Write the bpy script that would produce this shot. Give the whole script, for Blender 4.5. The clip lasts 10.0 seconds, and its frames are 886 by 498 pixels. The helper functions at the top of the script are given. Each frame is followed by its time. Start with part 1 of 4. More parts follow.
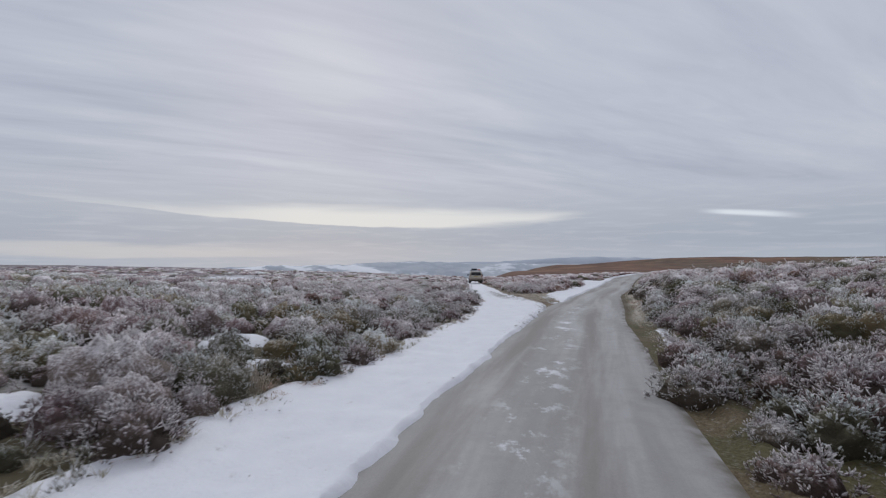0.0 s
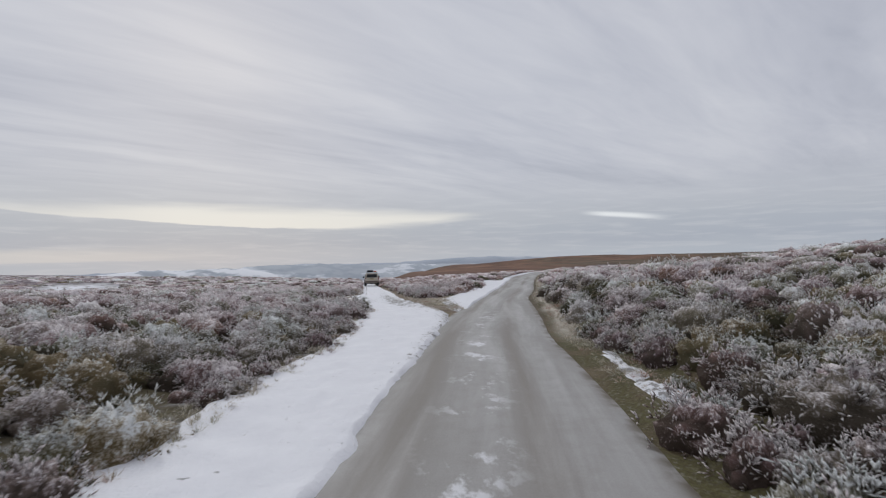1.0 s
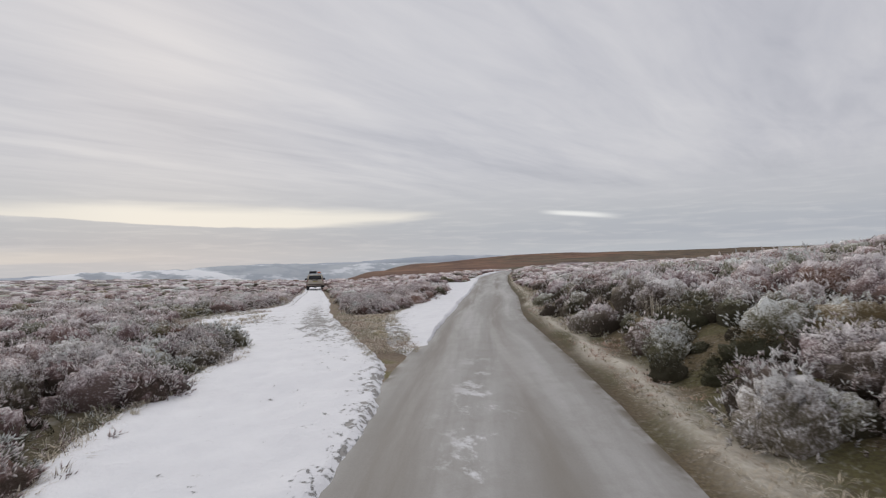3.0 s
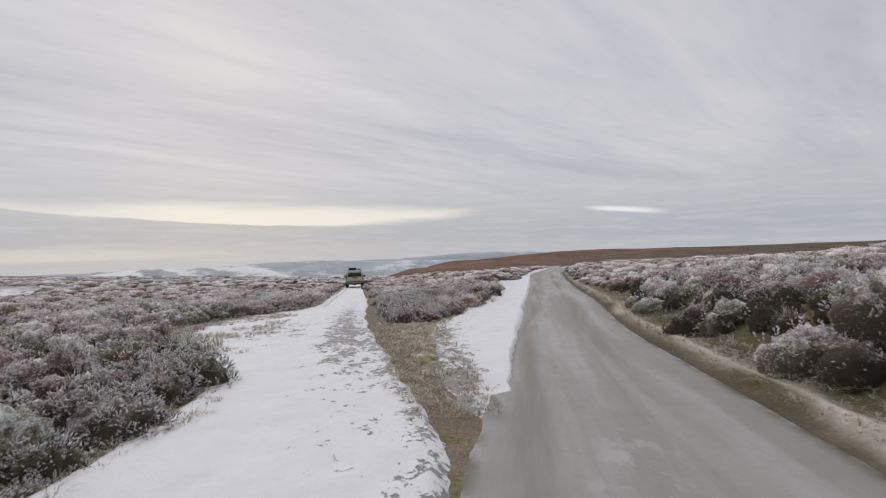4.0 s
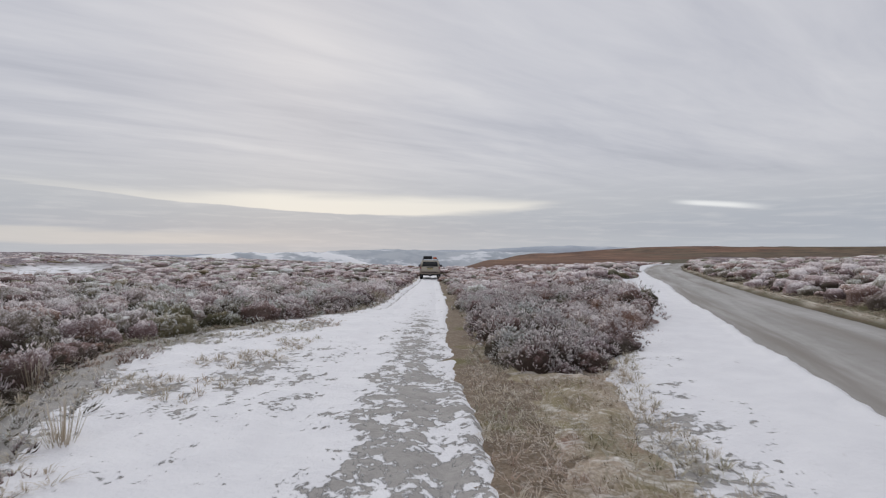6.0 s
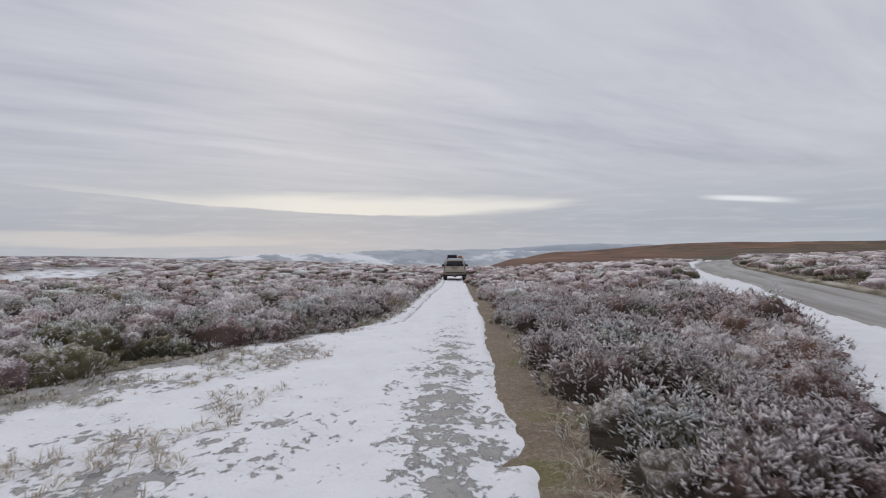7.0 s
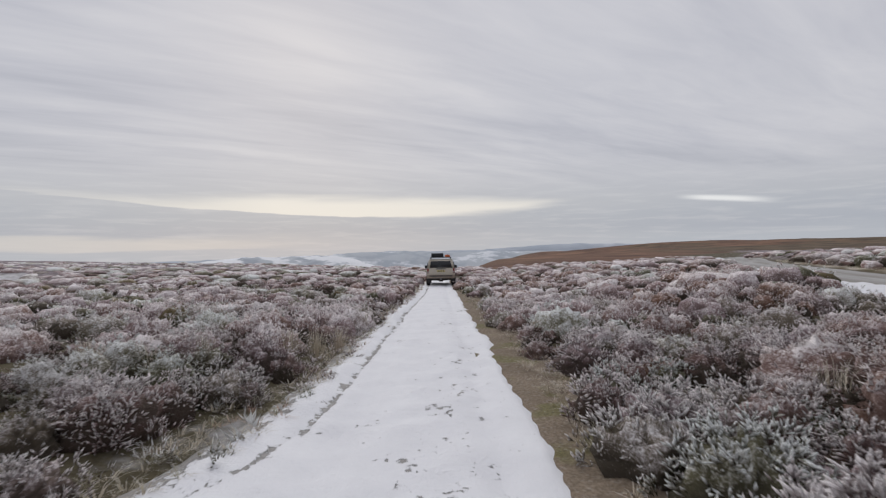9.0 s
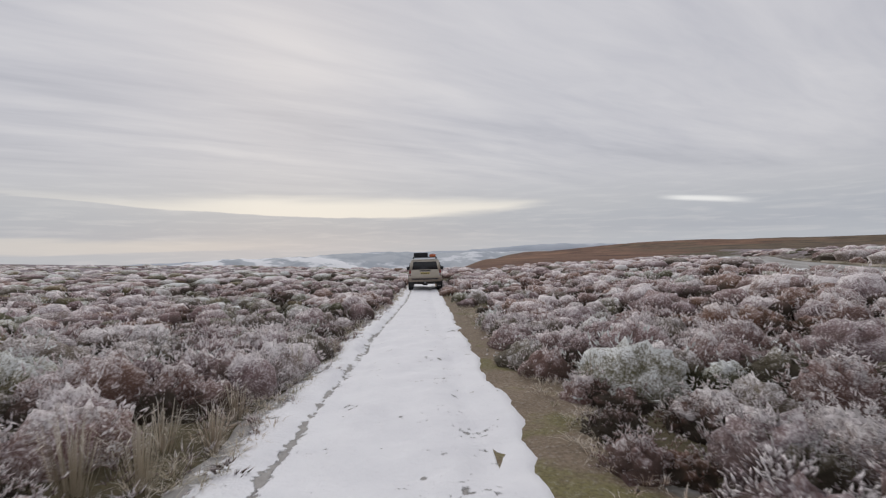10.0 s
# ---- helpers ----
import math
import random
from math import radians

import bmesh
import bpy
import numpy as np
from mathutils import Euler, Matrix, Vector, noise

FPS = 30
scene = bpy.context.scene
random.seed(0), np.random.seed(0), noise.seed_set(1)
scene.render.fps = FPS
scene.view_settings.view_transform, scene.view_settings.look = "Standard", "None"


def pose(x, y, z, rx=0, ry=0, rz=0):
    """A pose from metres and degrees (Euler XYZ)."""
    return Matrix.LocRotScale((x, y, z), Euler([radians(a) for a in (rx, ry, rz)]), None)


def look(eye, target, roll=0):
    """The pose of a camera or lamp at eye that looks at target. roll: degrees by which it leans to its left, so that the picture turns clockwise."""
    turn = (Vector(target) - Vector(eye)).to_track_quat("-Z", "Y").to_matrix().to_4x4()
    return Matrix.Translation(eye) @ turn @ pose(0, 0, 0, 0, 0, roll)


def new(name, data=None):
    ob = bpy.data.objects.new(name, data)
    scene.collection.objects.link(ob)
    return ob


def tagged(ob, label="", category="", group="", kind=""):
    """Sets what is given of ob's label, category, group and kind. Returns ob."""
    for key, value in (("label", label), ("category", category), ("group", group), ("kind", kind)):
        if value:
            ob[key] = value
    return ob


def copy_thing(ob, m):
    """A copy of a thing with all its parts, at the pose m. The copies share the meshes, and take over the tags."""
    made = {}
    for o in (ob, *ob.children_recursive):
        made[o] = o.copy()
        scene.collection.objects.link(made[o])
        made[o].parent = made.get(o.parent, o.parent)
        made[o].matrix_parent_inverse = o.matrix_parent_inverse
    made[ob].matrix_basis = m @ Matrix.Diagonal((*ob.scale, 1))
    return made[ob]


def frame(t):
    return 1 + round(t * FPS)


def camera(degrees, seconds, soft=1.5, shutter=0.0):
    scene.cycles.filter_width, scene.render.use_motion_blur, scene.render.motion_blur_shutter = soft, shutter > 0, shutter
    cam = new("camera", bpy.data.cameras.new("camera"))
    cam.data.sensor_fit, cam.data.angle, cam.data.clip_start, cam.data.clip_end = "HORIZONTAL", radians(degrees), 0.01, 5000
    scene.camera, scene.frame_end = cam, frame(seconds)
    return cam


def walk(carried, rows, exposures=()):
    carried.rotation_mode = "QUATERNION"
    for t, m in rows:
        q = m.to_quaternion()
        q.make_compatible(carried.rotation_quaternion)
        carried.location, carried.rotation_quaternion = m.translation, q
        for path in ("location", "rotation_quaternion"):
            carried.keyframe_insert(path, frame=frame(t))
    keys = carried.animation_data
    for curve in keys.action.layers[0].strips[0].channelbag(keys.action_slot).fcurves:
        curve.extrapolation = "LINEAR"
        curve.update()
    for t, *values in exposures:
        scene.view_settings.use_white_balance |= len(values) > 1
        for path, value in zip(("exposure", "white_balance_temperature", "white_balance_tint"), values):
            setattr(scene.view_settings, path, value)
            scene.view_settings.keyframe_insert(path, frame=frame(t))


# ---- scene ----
cam = camera(85.2, 10.0, soft=1.2, shutter=0.12)
METRES, EYE, TILT, LEAN, TURN = 42.0, 1.62, 1.3, 0.0, 0.0
ROWS = [
    (0.0, 0.0, 0.0, 0.0, 0.0, 0.0, -0.0),
    (0.5, 0.0071, 0.0453, -0.0011, -6.23, -0.02, 0.43),
    (1.0, 0.0169, 0.0929, -0.0026, -11.95, 0.04, 0.6),
    (1.5, 0.0308, 0.1442, -0.004, -16.56, 0.06, 0.53),
    (2.0, 0.0475, 0.1996, -0.0058, -18.94, 0.04, 0.38),
    (3.5, 0.0796, 0.3451, -0.0115, -14.31, -0.28, 1.16),
    (4.0, 0.0847, 0.3952, -0.014, -11.72, -0.44, 1.1),
    (4.5, 0.0877, 0.4426, -0.0165, -9.15, -0.79, 0.79),
    (5.0, 0.0883, 0.4889, -0.0191, -6.76, -1.1, 0.01),
    (5.5, 0.0886, 0.5338, -0.0219, -4.76, -1.33, -0.46),
    (7.0, 0.0858, 0.6766, -0.0305, -0.18, -1.45, 0.37),
    (7.5, 0.0851, 0.7275, -0.0334, -0.08, -1.44, 0.69),
    (8.0, 0.0857, 0.7795, -0.0366, -0.33, -1.44, 0.75),
    (8.5, 0.0869, 0.8316, -0.0397, -1.13, -1.35, 0.91),
    (9.0, 0.0886, 0.8847, -0.0426, -2.09, -1.33, 0.87),
    (9.5, 0.0905, 0.9366, -0.0454, -3.09, -1.28, 1.01),
    (10.0, 0.0925, 0.9887, -0.0479, -3.93, -1.28, 1.12),
]
walk(cam, [(t, pose(0, 0, EYE, TILT, LEAN, TURN) @ pose(METRES * x, METRES * y, METRES * z, 90 + pitch, roll, yaw)) for t, x, y, z, yaw, pitch, roll in ROWS],
     [(0.0, -0.12, 5880, 9), (1.2, -0.02, 6200, 8), (3.5, 0.05, 6430, 8.5), (5.5, 0.04, 6360, 8.5), (7.5, -0.04, 6140, 9), (10.0, 0.02, 6430, 9)])


# ---- node helpers ----
class Nodes:
    """Short forms for building a node tree."""

    def __init__(self, tree):
        self.tree = tree
        tree.nodes.clear()

    def add(self, kind, ins=None, **props):
        n = self.tree.nodes.new(kind)
        for k, v in props.items():
            setattr(n, k, v)
        for k, v in (ins or {}).items():
            if isinstance(v, bpy.types.NodeSocket):
                self.tree.links.new(v, n.inputs[k])
            else:
                n.inputs[k].default_value = v
        return n

    def math(self, op, a, b=0.0, c=0.0, clamp=False):
        return self.add("ShaderNodeMath", {0: a, 1: b, 2: c}, operation=op, use_clamp=clamp).outputs[0]

    def mix(self, f, a, b):
        a = (*a, 1) if isinstance(a, tuple) and len(a) == 3 else a
        b = (*b, 1) if isinstance(b, tuple) and len(b) == 3 else b
        return self.add("ShaderNodeMix", {0: f, 6: a, 7: b}, data_type="RGBA").outputs[2]

    def noise(self, vec, scale, detail=3.0, rough=0.55, dist=0.0):
        return self.add("ShaderNodeTexNoise", {"Vector": vec, "Scale": scale, "Detail": detail, "Roughness": rough, "Distortion": dist}).outputs[0]

    def ramp(self, f, stops):
        n = self.add("ShaderNodeValToRGB", {0: f})
        e = n.color_ramp.elements
        while len(e) < len(stops):
            e.new(0.5)
        for el, (p, c) in zip(e, stops):
            el.position, el.color = p, (c, c, c, 1) if isinstance(c, (int, float)) else (*c, 1)
        return n.outputs[0]

    def step(self, f, lo, hi):
        return self.add("ShaderNodeMapRange", {0: f, 1: lo, 2: hi, 3: 0.0, 4: 1.0}, interpolation_type="SMOOTHSTEP").outputs[0]

    def attr(self, name):
        return self.add("ShaderNodeAttribute", attribute_name=name).outputs[2]

    def place(self, scale=(1, 1, 1), turn=0.0):
        g = self.add("ShaderNodeNewGeometry").outputs[0]
        return self.add("ShaderNodeMapping", {0: g, 2: (0, 0, turn), 3: scale}).outputs[0]

    def surface(self, colour, rough, bump=None, strength=0.3, dist=0.02, metal=0.0, spec=0.5, **more):
        ins = {"Base Color": colour, "Roughness": rough, "Metallic": metal, "Specular IOR Level": spec}
        ins.update(more)
        if bump is not None:
            ins["Normal"] = self.add("ShaderNodeBump", {"Strength": strength, "Distance": dist, "Height": bump}).outputs[0]
        b = self.add("ShaderNodeBsdfPrincipled", ins)
        self.add("ShaderNodeOutputMaterial", {0: b.outputs[0]})
        return b


def material(name):
    m = bpy.data.materials.new(name)
    m.use_nodes = True
    return m, Nodes(m.node_tree)


# ---- sky and light ----
SUN_EL, SUN_AZ = 24.0, -14.0
world = bpy.data.worlds.new("sky")
scene.world = world
world.use_nodes = True
N = Nodes(world.node_tree)
way = N.add("ShaderNodeTexCoord").outputs["Generated"]
sep = N.add("ShaderNodeSeparateXYZ", {0: way})
sx, sy, sz = sep.outputs
nishita = N.add("ShaderNodeTexSky", sky_type="NISHITA", sun_disc=False, sun_elevation=radians(SUN_EL), sun_rotation=radians(SUN_AZ), air_density=1.5, dust_density=1.0).outputs[0]
nishita = N.add("ShaderNodeVectorMath", {0: nishita, 3: 0.1}, operation="SCALE").outputs[0]
# cloud sheet: the direction carried on to a flat layer, streaked along one wind direction
up = N.math("MAXIMUM", N.math("ADD", sz, 0.05), 0.03)
flat = N.add("ShaderNodeCombineXYZ", {0: N.math("DIVIDE", sx, up), 1: N.math("DIVIDE", sy, up), 2: 0.0}).outputs[0]
along = N.add("ShaderNodeMapping", {0: flat, 2: (0, 0, radians(62))}).outputs[0]
streak = N.add("ShaderNodeMapping", {0: along, 3: (1.0, 0.25, 1.0)}).outputs[0]
big = N.noise(streak, 1.1, 5.0, 0.55, 0.6)
fine = N.noise(streak, 4.5, 5.0, 0.6, 0.5)
cloud = N.math("ADD", N.math("MULTIPLY", big, 0.7), N.math("MULTIPLY", fine, 0.3))
colour = N.ramp(cloud, [(0.3, (0.405, 0.405, 0.455)), (0.47, (0.52, 0.512, 0.555)), (0.6, (0.60, 0.585, 0.615)), (0.75, (0.68, 0.655, 0.67))])
# layers near the horizon
azim = N.math("ARCTAN2", sx, sy)
wob = N.add("ShaderNodeCombineXYZ", {0: N.math("MULTIPLY", azim, 2.4), 1: N.math("MULTIPLY", sz, 26.0), 2: 0.0}).outputs[0]
wobble = N.math("SUBTRACT", N.noise(wob, 1.6, 4.0, 0.55, 0.3), 0.5)
elev = N.math("ADD", sz, N.math("MULTIPLY", wobble, 0.035))
low = N.ramp(N.math("MULTIPLY", elev, 4.0), [(0.0, (0.45, 0.475, 0.52)), (0.07, (0.45, 0.47, 0.515)), (0.15, (0.41, 0.43, 0.485)), (0.26, (0.43, 0.445, 0.495)), (0.36, (0.47, 0.475, 0.515)), (0.6, (0.50, 0.497, 0.535))])
wisp = N.noise(wob, 4.2, 5.0, 0.6, 0.4)
low = N.mix(N.math("MULTIPLY", N.step(wisp, 0.45, 0.7), 0.4), low, (0.58, 0.575, 0.60))
colour = N.mix(N.step(elev, 0.08, 0.2), low, colour)
# the bright break in the cloud: a long lens, sharp below and frayed above; and its smaller neighbour
turn = N.math("DIVIDE", N.math("ADD", azim, 0.8), 1.2)
lower = N.ramp(turn, [(0.0, 0.106), (0.25, 0.085), (0.42, 0.072), (0.66, 0.062), (0.82, 0.067), (0.92, 0.086)])
upper = N.ramp(turn, [(0.0, 0.106), (0.25, 0.097), (0.42, 0.106), (0.66, 0.104), (0.82, 0.096), (0.92, 0.090)])
shine = N.ramp(turn, [(0.0, 0.1), (0.2, 0.6), (0.42, 1.0), (0.66, 1.0), (0.88, 0.95), (0.94, 0.0)])
frayed = N.math("ADD", sz, N.math("MULTIPLY", wobble, 0.022))
over = N.add("ShaderNodeMapRange", {0: frayed, 1: lower, 2: N.math("ADD", lower, N.ramp(turn, [(0.6, 0.003), (0.76, 0.018)])), 3: 0.0, 4: 1.0}, interpolation_type="SMOOTHSTEP").outputs[0]
under = N.add("ShaderNodeMapRange", {0: frayed, 1: N.math("SUBTRACT", upper, 0.014), 2: N.math("ADD", upper, 0.012), 3: 1.0, 4: 0.0}, interpolation_type="SMOOTHSTEP").outputs[0]
colour = N.mix(N.math("MULTIPLY", N.math("MULTIPLY", over, under), N.math("MULTIPLY", shine, 0.95)), colour, (0.80, 0.755, 0.70))
slope = N.math("ADD", N.math("ADD", sz, N.math("MULTIPLY", wobble, 0.006)), N.math("MULTIPLY", N.math("SUBTRACT", azim, 0.58), 0.1))
slit_e = N.math("MULTIPLY", N.step(slope, 0.074, 0.079), N.math("SUBTRACT", 1.0, N.step(slope, 0.081, 0.088)))
slit_a = N.math("MULTIPLY", N.step(azim, 0.48, 0.54), N.math("SUBTRACT", 1.0, N.step(azim, 0.58, 0.66)))
colour = N.mix(N.math("MULTIPLY", slit_e, slit_a), colour, (0.80, 0.79, 0.79))
glow_e = N.math("MULTIPLY", N.step(elev, 0.004, 0.012), N.math("SUBTRACT", 1.0, N.step(elev, 0.018, 0.034)))
colour = N.mix(N.math("MULTIPLY", N.math("MULTIPLY", glow_e, N.math("SUBTRACT", 1.0, N.step(azim, -0.5, -0.15))), 0.6), colour, (0.66, 0.62, 0.585))
colour = N.mix(0.05, colour, nishita)
bg = N.add("ShaderNodeBackground", {0: colour, 1: 1.0})
N.add("ShaderNodeOutputWorld", {0: bg.outputs[0]})

lamp = bpy.data.lights.new("sun", "SUN")
lamp.energy, lamp.angle, lamp.color = 1.0, radians(35), (1.0, 0.96, 0.9)
sun = new("sun", lamp)
sun.matrix_world = look((0, 0, 80), (80 * -math.sin(radians(SUN_AZ)) / math.tan(radians(42)), -80 * math.cos(radians(SUN_AZ)) / math.tan(radians(42)), 0))


# ---- the lie of the land ----
def curve(ys, vs):
    """A smooth function of y through a few stations."""
    yy = np.arange(-60.0, 300.0, 0.5)
    vv = np.interp(yy, ys, vs)
    k = np.hanning(13)
    vv = np.convolve(np.pad(vv, 6, mode="edge"), k / k.sum(), "valid")
    return lambda y: np.interp(y, yy, vv)


fall = curve([-50, 0, 8.4, 20.5, 31, 41.5, 55, 75, 100, 140, 200], [0.05, 0, -0.05, -0.34, -0.68, -1.07, -1.45, -1.97, -2.4, -2.8, -3.4])
right_slope = curve([0, 15, 30, 50, 70, 120], [0.09, 0.075, 0.028, 0.038, 0.055, 0.03])
left_slope = curve([0, 6, 15, 30, 45, 80], [0.09, 0.09, 0.08, 0.05, 0.02, 0.01])
# edges across the plan: road, snow beside it and on the track, earth strip, heather wedge
road_l = curve([-60, -10, 0, 6.2, 8.7, 14.5, 18.4, 23.2, 27.9, 35.5, 47.6, 66, 78, 110, 200], [-5, -2.9, -1.9, -0.1, 0.75, 2.45, 3.85, 5.65, 7.6, 10.7, 15.8, 23.2, 29.5, 49, 110])
road_r = curve([-60, -10, 0, 6.1, 10.6, 14, 17, 20.7, 25.2, 29.4, 33.6, 38.9, 51, 67, 78, 110, 200], [-1.6, 0.1, 1.1, 2.75, 4.2, 5.15, 6.3, 7.6, 9.12, 11.0, 12.95, 15.1, 20.2, 27.4, 33.5, 53, 114])
snow_l = curve([-60, -10, 0, 5.9, 8, 11, 15.1, 18, 20.6, 22, 24, 26, 29.4, 33.5, 37.3, 39, 41, 48, 54, 62, 74, 110], [-7, -4.5, -3.2, -1.9, -0.9, -0.3, 0.95, 1.1, 1.25, 2.0, 2.0, 1.2, -0.3, -1.9, -0.6, 1.0, 2.15, 2.5, 2.75, 3.3, 3.6, 4.6])
track_r = curve([-60, 15, 17, 20, 24, 30, 36.4, 40, 47.5, 58, 74, 110], [-60, 2.6, 3.4, 4.3, 4.3, 4.25, 4.42, 4.62, 4.86, 5.06, 5.44, 6.4])
earth_r = curve([20, 24, 30, 36.4, 43, 48, 72, 110], [4.7, 4.7, 4.8, 5.1, 5.3, 5.62, 5.8, 6.8])
wedge_r = curve([20, 26.7, 30.3, 33, 38.3, 48, 60, 78, 110], [4.9, 5.75, 6.2, 7.75, 10.5, 13.8, 20.0, 28.4, 48])


def smooth(a, b, v):
    t = np.clip((v - a) / (b - a), 0, 1)
    return t * t * (3 - 2 * t)


def soft(v, cap):
    """Rises as v past zero, and levels off at cap."""
    v = np.maximum(v, 0)
    return cap * np.tanh(v / cap)


def lump(x, y, size, seed=0.0):
    """Cheap smooth unevenness of about that size, between -1 and 1."""
    a, b = x / size + seed, y / size + seed * 1.7
    return (np.sin(a * 2.1 + 1.3 * np.sin(b * 1.3)) + np.sin(b * 2.3 + 1.7 * np.sin(a * 1.1 + 0.5)) + np.sin((a + b) * 1.6 + 0.8 * np.sin(a - b))) / 3


TABLE = np.random.default_rng(3).uniform(-1, 1, (256, 256))


def rough(x, y, size, seed=0.0):
    """Irregular unevenness of about that size, between -1 and 1."""
    a, b = np.asarray(x, float) / size + 31.7 * seed + 500, np.asarray(y, float) / size + 17.3 * seed + 500
    i, j = np.floor(a).astype(int), np.floor(b).astype(int)
    u, v = a - i, b - j
    u, v = u * u * (3 - 2 * u), v * v * (3 - 2 * v)
    t = lambda p, q: TABLE[p % 256, q % 256]
    return (t(i, j) * (1 - u) + t(i + 1, j) * u) * (1 - v) + (t(i, j + 1) * (1 - u) + t(i + 1, j + 1) * u) * v


def mound(x, y, size, seed=0.0):
    """1 at the heart of uneven cells of about that size, falling to 0 at their rims; and a number of each cell's own."""
    a, b = np.asarray(x, float) / size + 40, np.asarray(y, float) / size + 40
    i, j = np.floor(a).astype(int), np.floor(b).astype(int)
    best, luck = np.full(np.shape(a), 9.0), np.zeros(np.shape(a))
    k = int(seed * 37)
    for p in (-1, 0, 1):
        for q in (-1, 0, 1):
            cx = i + p + 0.5 + 0.45 * TABLE[(i + p + k) % 256, (j + q) % 256]
            cy = j + q + 0.5 + 0.45 * TABLE[(i + p + k + 90) % 256, (j + q + 50) % 256]
            gone = (a - cx) ** 2 + (b - cy) ** 2
            luck = np.where(gone < best, TABLE[(i + p + k + 33) % 256, (j + q + 11) % 256], luck)
            best = np.minimum(best, gone)
    return np.clip(1 - best / 0.62, 0, 1), luck


def land(x, y):
    """Height of the bare ground."""
    x, y = np.asarray(x, float), np.asarray(y, float)
    z = fall(np.minimum(y, 200)) + right_slope(y) * soft(x - 6, 34) + left_slope(y) * soft(-1.5 - x, 18)
    z = z + 0.32 * smooth(0.7, 2.4, x - road_r(y)) * (1 - 0.5 * smooth(25, 50, y)) + 0.1 * smooth(0.2, 1.6, snow_l(y) - x)
    z = z + 0.25 * smooth(0.7, 3.2, x - road_r(y)) * smooth(15, 20, y) * smooth(38, 30, y)
    # a swell of the moor to the right of the road, and a low one between road and track
    z = z + 0.25 * np.exp(-((x - 9.4) / 1.4) ** 2 - ((y - 38) / 2.6) ** 2)
    z = z + 0.42 * np.exp(-((x - 13.6) / 3) ** 2 - ((y - 51) / 4.2) ** 2)
    z = z + 1.65 * np.exp(-((x - 46) / 22) ** 2 - ((y - 25) / 28) ** 2)
    r = np.hypot(x - 4, y - 30)
    az = np.degrees(np.arctan2(x - 4, y - 40))
    # the plateau breaks away into the valley, and to the right a brown ridge stands up
    z = z - 0.011 * np.maximum(r - 80, 0) * np.exp(-((az - 0.5) / 6.5) ** 2) - 0.012 * np.maximum(r - 170, 0) - 0.05 * np.maximum(r - 300, 0)
    # skyline of the left-hand moor: high to the side, dipping towards the track
    a2, r2 = np.degrees(np.arctan2(x - 4, y - 35)), np.hypot(x - 4, y - 35)
    brow = 0.45 + np.minimum(r2, 125) * np.tan(np.radians(np.interp(a2, [-110, -60, -40, -30, -20, -12, -5, 0, 5], [0.0, -0.1, -0.55, -1.0, -1.4, -1.75, -2.2, -2.4, -2.4]))) - 0.07 * np.maximum(r2 - 125, 0)
    w = smooth(34, 100, r2) * smooth(9, 3, a2) * smooth(-120, -75, a2)
    z = z * (1 - w) + brow * w
    ridge = np.interp(az, [-20, 2, 6.8, 10, 13.5, 18.4, 25, 31.5, 46, 70, 110, 150], [-3.4, -2.7, -1.95, -1.4, -0.6, -0.3, 0.08, 0.33, 0.38, 0.6, 0.6, -1.0])
    top = 0.6 + 620 * np.tan(np.radians(ridge)) + 1.8 * lump(x, y, 90) + 0.5 * lump(x, y, 23)
    w = smooth(140, 600, r) * smooth(2, 12, az) * (1 - smooth(120, 165, az))
    z = z * (1 - w) + top * w - 0.06 * np.maximum(r - 700, 0) * w
    z = np.maximum(z, -170 + 6 * lump(x, y, 300))
    lane = smooth(0.3, 1.5, np.maximum(snow_l(y) - x, x - road_r(y)))
    return z + (0.004 + 0.03 * lane) * lump(x, y, 1.3) * smooth(30, 8, r - 30) + 0.25 * lump(x, y, 14, 3.0) * smooth(14, 40, np.abs(x - 4))


def clearing(x, y):
    """An open, snow-covered stretch in the left-hand moor: under 1 inside it."""
    return np.hypot(((x + 29.5) * 0.92 + (y - 68.5) * 0.38) / 4.6, ((y - 68.5) * 0.92 - (x + 29.5) * 0.38) / 13)


def brown(x, y):
    """1 on the unfrosted brown ridge beyond the heather, 0 on the near moor."""
    az, r = np.degrees(np.arctan2(x - 4, y - 40)), np.hypot(x - 4, y - 40)
    edge = np.interp(az, [0, 3, 8, 22, 28, 34, 60], [300, 75, 56, 58, 95, 200, 220])
    return smooth(edge - 5, edge * 1.25, r + 6 * lump(x, y, 11) + 3 * lump(x, y, 3.5)) * smooth(1, 4, az) * (1 - smooth(120, 160, az))


